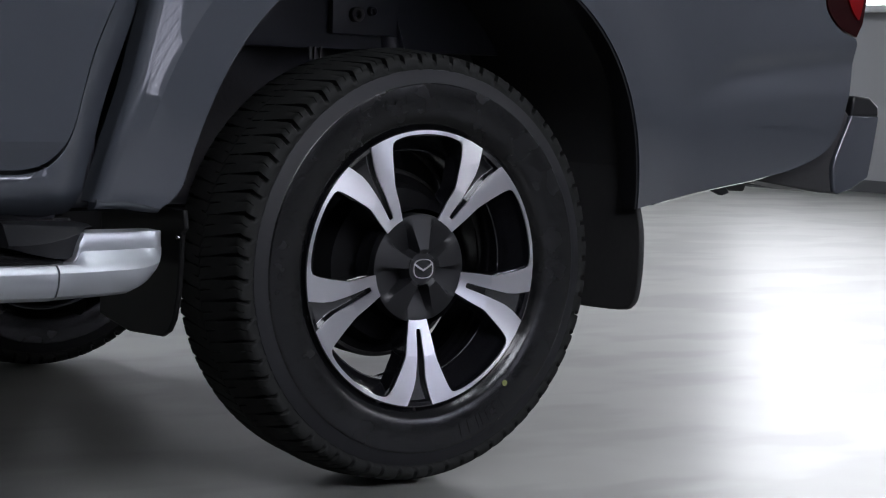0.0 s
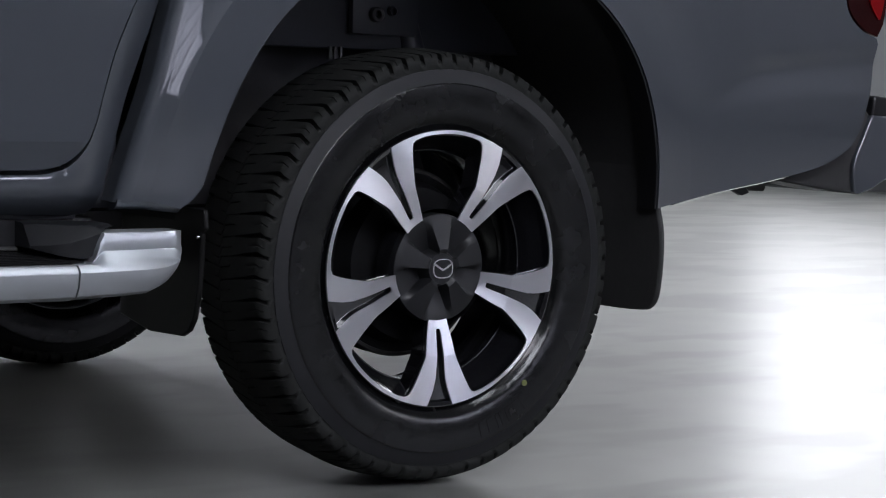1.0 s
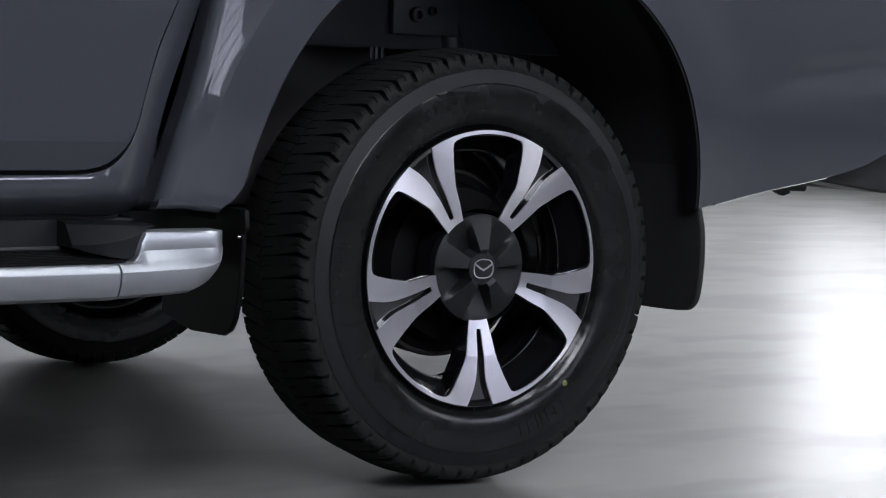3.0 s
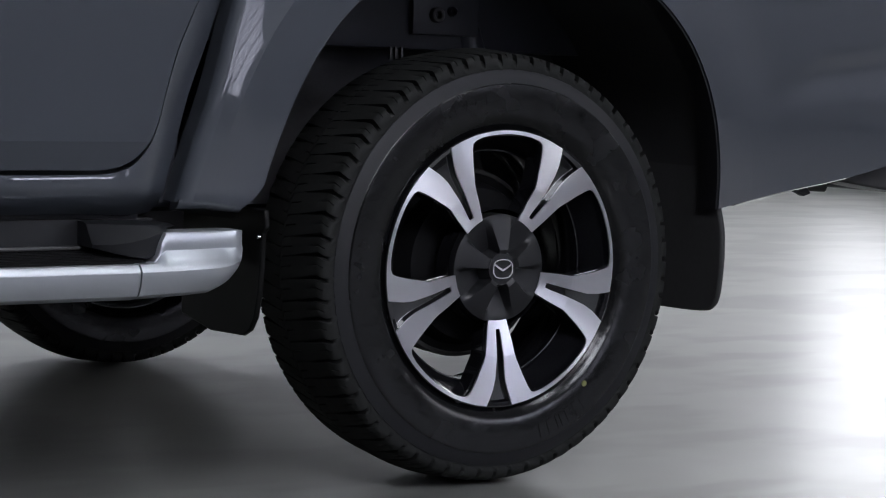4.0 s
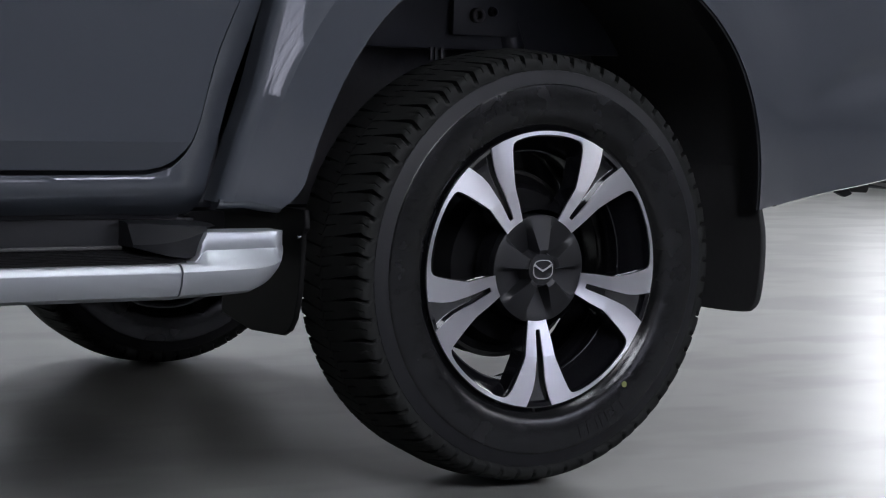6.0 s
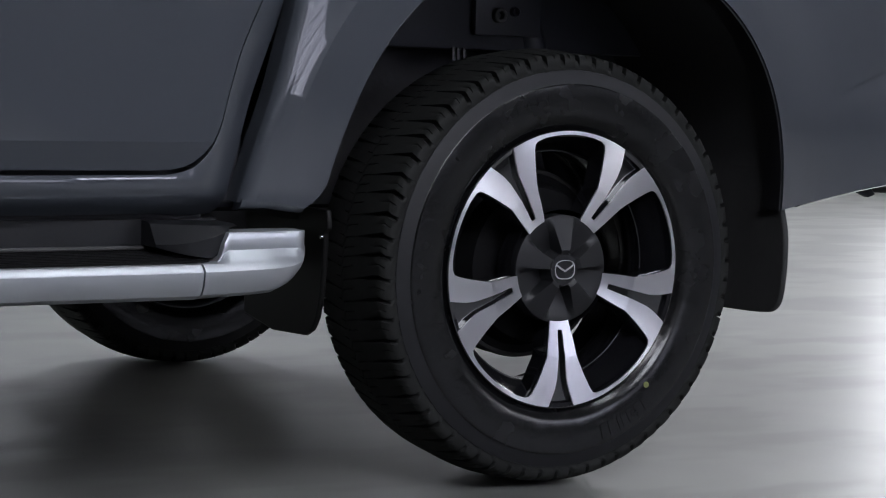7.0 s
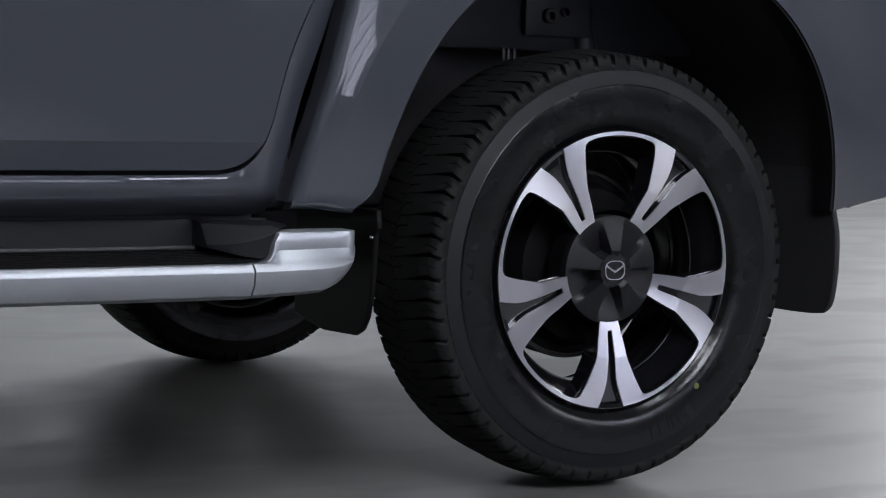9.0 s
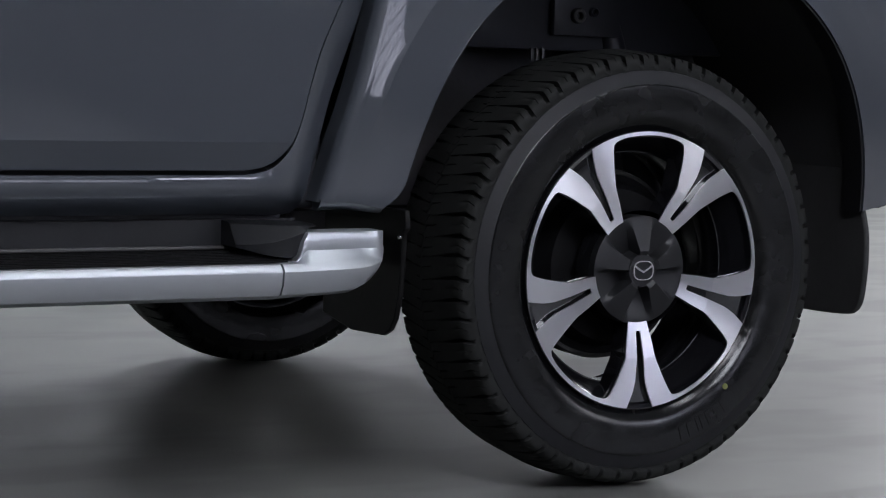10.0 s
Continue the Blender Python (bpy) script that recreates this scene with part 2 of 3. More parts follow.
def window_wall(name, label, mat, start, end, windows, place, first):
    """A wall along a line with windows cut through it; place(u0, u1, d0, d1, z0, z1) gives a box from lengths along and depths behind the wall's face."""
    bm = bmesh.new()
    cuts = sorted({start, end} | {w[0] for w in windows} | {w[1] for w in windows})
    for u0, u1 in zip(cuts, cuts[1:]):
        z = 0.0
        for w in sorted((w for w in windows if w[0] < (u0 + u1) / 2 < w[1]), key=lambda w: w[2]):
            box(*place(u0, u1, 0, 0.25, z, w[2]), bm)
            z = w[3]
        box(*place(u0, u1, 0, 0.25, z, TOP), bm)
    tagged(part(name, bm, mat, smooth=0), label, "wall", kind="structure")
    for n, (u0, u1, z0, z1, spacing, light) in enumerate(windows):
        window = tagged(part("window_%d" % (n + first), box(*place(u0, u1, 0.1, 0.16, z1 - 0.06, z1 - 0.003)), FRAME), "wide window in a white frame, only the first one in view", "window", kind="structure")
        part("window_sill", box(*place(u0 - 0.1, u1 + 0.1, -0.1, 0.2, z0 - 0.05, z0 + 0.003), bevel=0.008), FRAME, window)
        count = round((u1 - u0) / spacing)
        for i in range(count + 1):
            u = u0 + 0.03 + i * (u1 - u0 - 0.06) / count
            part("mullion", box(*place(u - 0.03, u + 0.03, 0.1, 0.16, z0 + 0.005, z1 - 0.065)), FRAME, window)
        d = 0.26 + 0.04 * n
        tagged(part("backdrop", box(*place(u0 - 0.3, u1 + 0.3, d, d + 0.02, max(0.01, z0 - 0.2), z1 + 0.2)), light, smooth=0), "glowing sheet behind the window in place of daylight", "backdrop", kind="structure")


# east wall: the window seen beside the truck, then two added for light: a high one near the corner for the rims, a dim
# one that spreads the floor's sheen; south wall: a middle and a high one, both unseen and added for reflections
window_wall("wall_east", "pale grey painted wall with bright windows", WALL, Y0, Y1,
            ((0.6, 8.7, 1.36, 4.4, 1.5, SKY), (-8.8, -5.8, 2.75, 4.7, 0.3, RIM_FILL), (8.8, 12.9, 1.36, 4.4, 1.5, FLOOR_FILL)),
            lambda u0, u1, d0, d1, z0, z1: (X1 + d0, X1 + d1, u0, u1, z0, z1), 1)
# out of view; dark so the door mirrors a brighter floor below it
window_wall("wall_south", "unseen wall, kept dark for the paint's reflections, with added windows", WALL_DARK, X0 - 0.2, X1 + 0.2,
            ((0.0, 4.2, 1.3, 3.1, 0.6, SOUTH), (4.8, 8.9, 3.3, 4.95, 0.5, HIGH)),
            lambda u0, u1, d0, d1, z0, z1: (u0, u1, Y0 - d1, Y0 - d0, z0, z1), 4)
tagged(part("skirting", box(X1 - 0.015, X1 - 0.001, Y0, Y1, 0.002, 0.09), WALL_DARK, smooth=0), "dark skirting strip along the wall", "skirting", kind="structure")


def fill_light(m, long, wide, lit=FILL_LAMP):
    ob = tagged(part("fill_light", box(-long / 2, long / 2, -wide / 2, wide / 2, 0.02, 0.08, bevel=0.006), FRAME, at=m),
                "unseen ceiling light fitting added for fill and highlights", "ceiling light", "ceiling lights of the hall")
    part("diffuser", box(-long / 2 + 0.03, long / 2 - 0.03, -wide / 2 + 0.03, wide / 2 - 0.03, 0.0, 0.019), lit, ob, "glowing white diffuser", smooth=0)
    for s in (-1, 1):
        part("hanger", rod((s * long * 0.4, 0, 0.08), (s * long * 0.4, 0, 0.5), 0.006), DULL, ob)
    return ob


# added panels out of view: general fill on the truck's near side
for x in (-1.7,):
    for y in (-8.8, -7.7, -6.6, -5.5, -4.4):
        fill_light(pose(x, y, TOP - 0.5, 0, 0, 0), 3.3, 0.92, FILL_PANEL)
# added overhead source that draws the bright dash along the sill
fill_light(pose(0.76, -1.7, TOP - 0.5, 0, 0, 90), 1.2, 0.3)
# two more added sources, to brighten the floor beyond the truck
fill_light(pose(-1.5, 4.5, TOP - 0.5, 0, 0, 0), 3.2, 0.6)
fill_light(pose(3.0, 7.5, TOP - 0.5, 0, 0, 0), 3.2, 0.6)

# ---------------------------------------------------------------- the truck: body
MID = 0.8845            # y of the truck's middle
AXLE = 0.3875           # height of the axle
truck = new("pickup_truck")
tagged(truck, "dark grey metallic double-cab pickup truck parked on the polished floor", "pickup truck")


def both_sides(name, bm, mat, label="", bevel=0.003, mirror=True, smooth=35):
    """A panel of the near side and its mirror image on the far side."""
    near = part(name, bm, mat, truck, label, smooth)
    if bevel:
        bevelled(near, bevel)
    if mirror:
        me = near.data.copy()
        me.transform(Matrix.Translation((0, 2 * MID, 0)) @ Matrix.Diagonal((1, -1, 1, 1)))
        me.flip_normals()
        far = new(name, me)
        far.parent = truck
        if label:
            tagged(far, label)
        if bevel:
            bevelled(far, bevel)
    return near


ARCH_FIT = np.polyfit([8, 12.6, 17.1, 21.9, 27.2, 32.5, 36.6, 41.4, 46.8, 53.3, 62, 76, 90, 110, 126.7, 136.5, 142.3, 148.5, 153.8, 159.6, 164, 172],
                      [0.479, 0.4878, 0.4952, 0.5045, 0.5156, 0.5272, 0.536, 0.546, 0.555, 0.5633, 0.569, 0.572, 0.574, 0.574, 0.568, 0.557, 0.549, 0.538, 0.534, 0.530, 0.5265, 0.523], 9)


FLARE = 0.085            # width of the flare round the arch


def arch_radius(t):
    """The wheel arch's radius about the axle, by the angle from the rear."""
    return float(np.polyval(ARCH_FIT, min(172, max(8, t))))


FRONT_Z = [0.513, 0.61, 0.64, 0.70, 0.77, 0.834, 0.93, 1.05, 1.34]      # the bed side's front edge
FRONT_X = [-0.652, -0.624, -0.614, -0.595, -0.576, -0.559, -0.543, -0.536, -0.534]


def tray_depth(x, z):
    """The bed side: slightly crowned, with a flare round the wheel and a scoop towards the lamp."""
    y = -0.03 + 0.05 * (z - 0.85) ** 2
    r, th = math.hypot(x, z - AXLE), math.degrees(math.atan2(z - AXLE, x))
    if -30 < th < 195:
        ra = arch_radius(th)
        front = ramp(th, 70, 125)
        s = (ra + FLARE - r) / FLARE
        lift = (0.0148 - 0.005 * front) * ramp(th, 5, 60) + 0.004 * front * (1 - 0.7 * ramp(th, 138, 166))
        sharp = (0.25 + 0.75 * front) * ramp(z, 0.58, 0.7)
        k = max(0, min(1, 1 + s / 1.15))
        y -= lift * (sharp * k * k + (1 - sharp) * ramp(s, -1.0, 0.6)) + 0.003 * max(0, s)
    up = table(x, [0.55, 0.65, 0.72, 0.89, 1.05], [0.68, 0.755, 0.796, 0.815, 0.828])
    low = table(x, [0.55, 0.71, 0.87, 1.05], [0.668, 0.691, 0.709, 0.722])
    fade = ramp(x, 0.56, 0.76)
    if fade and low < z < up:
        mid = low + 0.52 * (up - low)
        y += 0.0054 * fade * (ramp(up - z, 0, up - mid) if z > mid else 1 - (mid - z) / (mid - low))
    if z < 0.66:
        y += 0.16 * max(0, 0.66 - z) ** 2
    if x < -0.45 and z < 0.535:
        y -= 2.5 * (0.535 - z) ** 2
    return y


front_edge = curve_through(list(zip(FRONT_X, FRONT_Z)))
EDGE_X, EDGE_Z = zip(*front_edge)
rear_edge = curve_through([(1.053, 0.829), (1.047, 0.79), (1.041, 0.75), (1.036, 0.72), (1.028, 0.69), (1.015, 0.648), (0.980, 0.604), (0.90, 0.569), (0.782, 0.545), (0.66, 0.526), (0.572, 0.51), (0.47, 0.489)], 4)
lamp_edge = curve_through([(1.085, 1.235), (0.975, 1.225), (0.952, 1.15), (0.945, 1.0), (0.952, 0.908), (0.968, 0.872), (1.003, 0.845), (1.046, 0.831)], 4)


def arch_point(t, k):
    """k = 0: the arch's edge; k = 1: the flare's outer crease."""
    r = arch_radius(t) + FLARE * k
    return r * math.cos(radians(t)), AXLE + r * math.sin(radians(t))


T_REAR, T_FRONT = 12.15, 168.0
crease = [arch_point(T_REAR + (T_FRONT - T_REAR) * i / 80, 1) for i in range(81)]
outline = [(x + 0.026, z) for x, z in front_edge] + [(1.085, 1.34)] + lamp_edge + [p for p in rear_edge[1:-1] if p[0] > crease[0][0] + 0.004] + crease
on_crease = lambda x, z: abs((math.hypot(x, z - AXLE) - arch_radius(math.degrees(math.atan2(z - AXLE, x)))) - FLARE) < 0.0012 and z > 0.48
bm = panel(outline, tray_depth, 0.008, 0.05, seam=lambda x, z: on_crease(x, z) or x < -0.4 and z > 0.5131 and abs(x - 0.026 - table(z, EDGE_Z, EDGE_X)) < 0.0012)
# the rolled front edge, turned in towards the cab
rolls = []
for x, z in front_edge:
    rolls.append([bm.verts.new((x + 0.026 * (1 - math.sin(a)), tray_depth(x + 0.026, z) + 0.017 * (1 - math.cos(a)), z)) for a in np.linspace(0, math.pi / 2, 9)])
    rolls[-1].append(bm.verts.new((x + 0.004, tray_depth(x, z) + 0.06, z)))
for a, b in zip(rolls, rolls[1:]):
    for j in range(len(a) - 1):
        bm.faces.new((a[j], b[j], b[j + 1], a[j + 1]))
# the flare itself, laid out along the arch
cols = []
for i in range(121):
    t = T_REAR + (T_FRONT - T_REAR) * i / 120
    inner = 0.36 * max(0, (t - 162.5) / 5.5) ** 2
    cols.append([])
    for j in range(17):
        k = 1 - (1 - inner) * j / 16
        x, z = arch_point(t, k)
        cols[-1].append(bm.verts.new((x, tray_depth(x, z), z)))
    for d in (0.0, 0.02, 0.05):
        x, z = arch_point(t, inner - (0.001 if d else 0.0))
        if d:
            cols[-1].append(bm.verts.new((x, tray_depth(x, z) + d, z)))
for a, b in zip(cols, cols[1:]):
    for j in range(len(a) - 1):
        bm.faces.new((a[j], a[j + 1], b[j + 1], b[j]))
for c in (cols[0], cols[-1]):
    low = [bm.verts.new((v.co.x, v.co.y + 0.05, v.co.z)) for v in c[:17]]
    for j in range(16):
        bm.faces.new((c[j], c[j + 1], low[j + 1], low[j]))
bm.normal_update()
flare_faces = [f for f in bm.faces if f.normal.y > 0.2]
bmesh.ops.reverse_faces(bm, faces=flare_faces)
both_sides("bed_side", bm, PAINT, "dark grey metallic bed side with a flared wheel arch", 0.0035)
# black strip over the turned-in rim inside the arch
edging = bmesh.new()
rows = []
for i in range(121):
    t = T_REAR + (T_FRONT - 5 - T_REAR) * i / 120
    x, z = arch_point(t, 0)
    y, c, q = tray_depth(x, z), math.cos(radians(t)), math.sin(radians(t))
    rows.append([(x - c * d, y + e, z - q * d) for d, e in ((0.0005, 0.0035), (0.004, 0.004), (0.005, 0.007), (0.005, 0.05), (0.0, 0.05))])
both_sides("arch_edging", loft(rows), BLACK, "black strip over the inner rim of the wheel arch", 0)
hem = [(x, tray_depth(x, z) + 0.0015, z - 0.001) for x, z in rear_edge if z < 0.64 and x > 0.5]
bm = loft([[(x, y, z + 0.004), (x, y - 0.0005, z - 0.0005), (x, y + 0.005, z - 0.0035), (x, y + 0.05, z - 0.006), (x, y + 0.05, z + 0.004)] for x, y, z in hem])
both_sides("hem", bm, PAINT, "turned-in lower hem of the bed side", 0, smooth=50)
# the bed side's lower front corner, rolled under
CORNER = sorted([(FRONT_X[0], FRONT_Z[0]), arch_point(T_FRONT, 1), arch_point(T_FRONT, 0.36)])
CORNER_X, CORNER_Z = zip(*CORNER)
corner = [(x, tray_depth(x, z), z) for x, z in [(FRONT_X[0] + 0.004 + 0.0105 * i, table(FRONT_X[0] + 0.004 + 0.0105 * i, CORNER_X, CORNER_Z)) for i in range(11)]]
rows = []
for i, (x, y, z) in enumerate(corner):
    deep = 1 - 0.3 * (i / 10) ** 3
    rows.append([(x, y + 0.03, z + 0.006), (x, y + 0.0015, z + 0.004), (x, y + 0.002, z), (x, y + 0.005, z - 0.005 * deep), (x, y + 0.011, z - 0.010 * deep), (x, y + 0.020, z - 0.0135 * deep), (x, y + 0.035, z - 0.015 * deep)])
both_sides("rolled_edge", loft(rows), PAINT, "rolled-under lower corner of the bed side", 0, smooth=60)


def cab_depth(x, z):
    edge = table(z, [0.5, 0.547, 0.592, 0.681, 0.781, 0.835, 0.9, 1.12], [-0.668, -0.659, -0.645, -0.622, -0.586, -0.568, -0.55, -0.54])
    return -0.018 - 0.016 * ramp(-z, -0.61, -0.55) * ramp(-x, 0.72, 0.98) + 0.03 * (z - 0.8) ** 2 + (17.0 * (0.54 - z) ** 2 if z < 0.54 else 0) + (60.0 * (min(z, 0.557) - 0.550) ** 2 * ramp(-x, 0.69, 0.75) if z > 0.550 else 0) + 0.022 * max(0, (x - edge + 0.075) / 0.075) ** 2


def door_depth(x, z):
    """Leans out a little towards the shoulder, straightens near its rear edge, and turns in below a crease."""
    y = -0.026 - (0.034 * ramp(-x, 0.70, 1.15) - 0.004) * (z - 0.6) + 0.10 * max(0, z - 0.95) ** 2
    if z < 0.607:
        y += 0.26 * (0.607 - z)
    return y


door_edge = curve_through([(-0.80, 0.562), (-0.765, 0.564), (-0.733, 0.574), (-0.706, 0.599), (-0.688, 0.636), (-0.674, 0.689), (-0.656, 0.751), (-0.633, 0.805), (-0.617, 0.842), (-0.604, 0.9), (-0.598, 1.0), (-0.598, 1.12)])
both_sides("rear_door", panel([(-1.62, 0.562)] + door_edge + [(-1.62, 1.12)], door_depth, 0.02023, 0.015), PAINT, "closed dark grey metallic rear door", 0.004, smooth=5)
gap_edge = curve_through([(-0.80, 0.5555), (-0.765, 0.557), (-0.729, 0.567), (-0.700, 0.595), (-0.682, 0.634), (-0.668, 0.689), (-0.650, 0.751), (-0.627, 0.805), (-0.611, 0.842), (-0.598, 0.9), (-0.592, 1.0), (-0.592, 1.12)])
cab_edge = curve_through([(-0.54, 1.12), (-0.543, 1.0), (-0.55, 0.9), (-0.568, 0.835), (-0.586, 0.781), (-0.622, 0.681), (-0.645, 0.592), (-0.656, 0.547), (-0.660, 0.517), (-0.667, 0.495), (-0.685, 0.486), (-0.73, 0.489), (-0.80, 0.493)])
both_sides("cab_side", panel([(-2.62, 0.5555)] + gap_edge + cab_edge + [(-2.62, 0.494)], cab_depth, 0.012, 0.06), PAINT, "dark grey metallic sill and door pillar", 0.005)
both_sides("front_door", panel([(-2.62, 0.562), (-1.626, 0.562), (-1.626, 1.12), (-2.66, 1.12)], door_depth, 0.04, 0.015), PAINT, "closed dark grey metallic front door", 0.004)

# the lip's shade under the sill is put into its darker paint
both_sides("sill_lip", box(-2.6, -0.69, 0.036, 0.07, 0.4835, 0.4935, bevel=0.004), PAINT_SHADED, "painted lower lip of the sill", 0)

# cab shell, glass, bonnet and bed box close the truck
ring = lambda x, y, z0, z1, inset: [(x, y, z0), (x, y, (z0 + z1) * 0.55), (x, y + inset * 0.25, z1 - 0.12 * (z1 - z0)), (x, y + inset, z1),
                                    (x, 2 * MID - y - inset, z1), (x, 2 * MID - y - inset * 0.25, z1 - 0.12 * (z1 - z0)), (x, 2 * MID - y, (z0 + z1) * 0.55), (x, 2 * MID - y, z0)]
bevelled(part("cab_body", loft([ring(-0.62, 0.035, 0.5, 1.14, 0.02), ring(-1.5, 0.035, 0.5, 1.14, 0.02), ring(-2.66, 0.035, 0.5, 1.12, 0.02)]), PAINT_SHADED, truck), 0.01)
bevelled(part("bonnet", loft([ring(-2.67, -0.015, 0.55, 1.12, 0.05), ring(-3.3, 0.0, 0.85, 1.09, 0.08), ring(-3.75, 0.03, 0.6, 1.05, 0.12), ring(-4.05, 0.14, 0.5, 0.92, 0.15)]), PAINT, truck, "dark grey metallic bonnet and front wings"), 0.02)
bevelled(part("roof", loft([ring(-0.64, 0.12, 1.62, 1.70, 0.12), ring(-0.9, 0.11, 1.63, 1.76, 0.16), ring(-1.8, 0.11, 1.63, 1.78, 0.16), ring(-2.25, 0.14, 1.62, 1.72, 0.16)]), PAINT, truck, "dark grey metallic cab roof"), 0.01)
part("cab_glass", loft([[(-0.63, 0.05, 1.13), (-2.7, 0.05, 1.11), (-2.7, 2 * MID - 0.05, 1.11), (-0.63, 2 * MID - 0.05, 1.13)],
                        [(-0.66, 0.15, 1.64), (-2.2, 0.16, 1.64), (-2.2, 2 * MID - 0.16, 1.64), (-0.66, 2 * MID - 0.15, 1.64)]]), GLASS, truck, "dark tinted cab windows")
part("bed_floor", box(-0.47, 1.03, 0.05, 2 * MID - 0.05, 0.965, 0.985), PAINT_SHADED, truck)
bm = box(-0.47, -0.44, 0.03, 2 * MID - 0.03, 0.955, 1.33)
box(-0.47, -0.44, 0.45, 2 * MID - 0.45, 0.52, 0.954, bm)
part("bed_front", bm, PAINT_SHADED, truck)
bevelled(part("tailgate", box(1.035, 1.085, 0.09, 2 * MID - 0.09, 0.72, 1.34), PAINT, truck, "closed dark grey tailgate"), 0.01)
for y in (0.0, 2 * MID - 0.06):
    part("bed_rail", box(-0.485, 1.08, y, y + 0.06, 1.335, 1.36, bevel=0.006), BLACK, truck)


# ---------------------------------------------------------------- sill, step board and flaps
both_sides("rocker_panel", box(-2.6, -0.66, 0.042, 0.10, 0.395, 0.485, bevel=0.004), ROCKER, "black plastic rocker panel", 0)

def step_board():
    """Side step: black ribbed tread, satin silver edge strip and a silver end cap."""
    edge = [(-0.081, 0.4225), (-0.088, 0.4165), (-0.0915, 0.411), (-0.0885, 0.39), (-0.079, 0.3735), (-0.062, 0.3665), (-0.02, 0.366), (-0.02, 0.410), (-0.064, 0.412), (-0.066, 0.4225)]
    strip = part("step_edge", loft([[(x, y, z) for y, z in edge] for x in (-2.55, -0.743)]), SATIN, truck, "satin silver edge strip of the side step", 25)
    bevelled(strip, 0.0012)
    bm = box(-2.55, -0.66, -0.062, 0.05, 0.40, 0.4205)
    for i in range(9):
        y = -0.058 + i * 0.0112
        box(-2.54, -0.72, y, y + 0.0062, 0.4206, 0.4250 + 0.0013 * i, bm)
    part("step_tread", bm, STEP, truck, "black ribbed rubber step tread", 25)
    part("step_trim", box(-2.54, -0.79, 0.0285, 0.0355, 0.4365, 0.4425, bevel=0.0015), DULL, truck, "dull grey trim bead behind the step tread")
    # end cap: a taller silver piece that rises towards the sill and rounds off behind
    # from the rim down: a bulging upper face, undercut above a sloping shelf
    shelf = ((0.0285, 1.0), (0.0256, 0.94), (0.0242, 0.82), (0.0239, 0.68), (0.0248, 0.53), (0.0268, 0.40), (0.0235, 0.33), (0.0170, 0.16))
    secs = []
    for x in (-0.7405, -0.73, -0.719, -0.710, -0.7035, -0.698, -0.690, -0.67, -0.65, -0.63, -0.615, -0.602, -0.592, -0.582, -0.574, -0.566, -0.558, -0.551, -0.5465, -0.5445):
        low = table(x, [-0.77, -0.66, -0.615, -0.595, -0.58, -0.566, -0.555, -0.5445], [0.3665, 0.3705, 0.3735, 0.381, 0.392, 0.409, 0.426, 0.438])
        top = table(x, [-0.7405, -0.719, -0.710, -0.7035, -0.698, -0.690, -0.56, -0.5465, -0.5445], [0.4225, 0.4230, 0.4245, 0.434, 0.454, 0.4692, 0.4695, 0.4690, 0.4665])
        y0 = table(x, [-0.66, -0.63, -0.60, -0.58, -0.566, -0.555, -0.5445], [-0.0915, -0.0905, -0.087, -0.082, -0.074, -0.062, -0.043])
        k = 1 - ramp(x, -0.59, -0.5445)
        rise = 0.003 * ramp(x, -0.74, -0.55)
        ledge = max(0.4225 + rise, low + 0.004)
        face = [(x, y0 + (y + 0.0915) * k, low + (z - 0.3665) * (ledge - low) / 0.056) for y, z in ((-0.081, 0.4225), (-0.088, 0.4165), (-0.0915, 0.411), (-0.0885, 0.39), (-0.079, 0.3735), (-0.062, 0.3665))]
        secs.append(face + [(x, 0.0, low), (x, 0.0, max(top, low))] + [(x, y0 + 0.003 * (1 - k) + d * k, max(low, ledge + (top - ledge) * u)) for d, u in shelf])
    cap = part("step_end_cap", loft(secs), SATIN, truck, "satin silver end cap of the side step", 30)
    secs = []
    for x, y0, low, top, c in ((-0.79, -0.012, 0.4435, 0.4815, 0.1), (-0.765, -0.033, 0.4365, 0.482, 0.28), (-0.74, -0.047, 0.431, 0.4815, 0.45), (-0.713, -0.053, 0.4285, 0.481, 0.62),
                               (-0.697, -0.0545, 0.436, 0.4805, 0.7), (-0.688, -0.052, 0.455, 0.480, 0.6), (-0.68, -0.045, 0.4745, 0.4798, 0.5), (-0.655, -0.02, 0.4755, 0.479, 0.5)):
        z = low + (top - low) * c
        secs.append([(x, y0, low), (x, y0 - 0.002, z), (x, y0 + 0.65 * (top - z), top - 0.003), (x, y0 + 0.65 * (top - z) + 0.012, top), (x, 0.055, top), (x, 0.055, low)])
    bevelled(part("step_end_block", loft(secs), ROCKER, truck, "black plastic end block of the side step", 25), 0.002)
    part("step_bracket", box(-0.60, -0.53, 0.005, 0.16, 0.40, 0.45, bevel=0.006), BLACK, truck)


step_board()
flap = slab([(-0.035, 0.47), (-0.024, 0.462), (-0.022, 0.41), (-0.016, 0.36), (-0.004, 0.32), (0.012, 0.299), (0.035, 0.288), (0.15, 0.283), (0.26, 0.30), (0.26, 0.50), (-0.03, 0.50)], -0.005, 0.005)
bmesh.ops.transform(flap, matrix=pose(0, 0, 0, 0, 0, 90), verts=flap.verts)
bmesh.ops.transform(flap, matrix=Matrix.Translation((-0.495, 0, 0)), verts=flap.verts)
both_sides("front_mud_flap", flap, STEP, "black plastic splash guard before the rear wheel", 0.003)
both_sides("screw", rod((-0.505, -0.0183, 0.4555), (-0.498, -0.0183, 0.4555), 0.0032, n=12), CHROME, "small bright screw head", 0.0008)
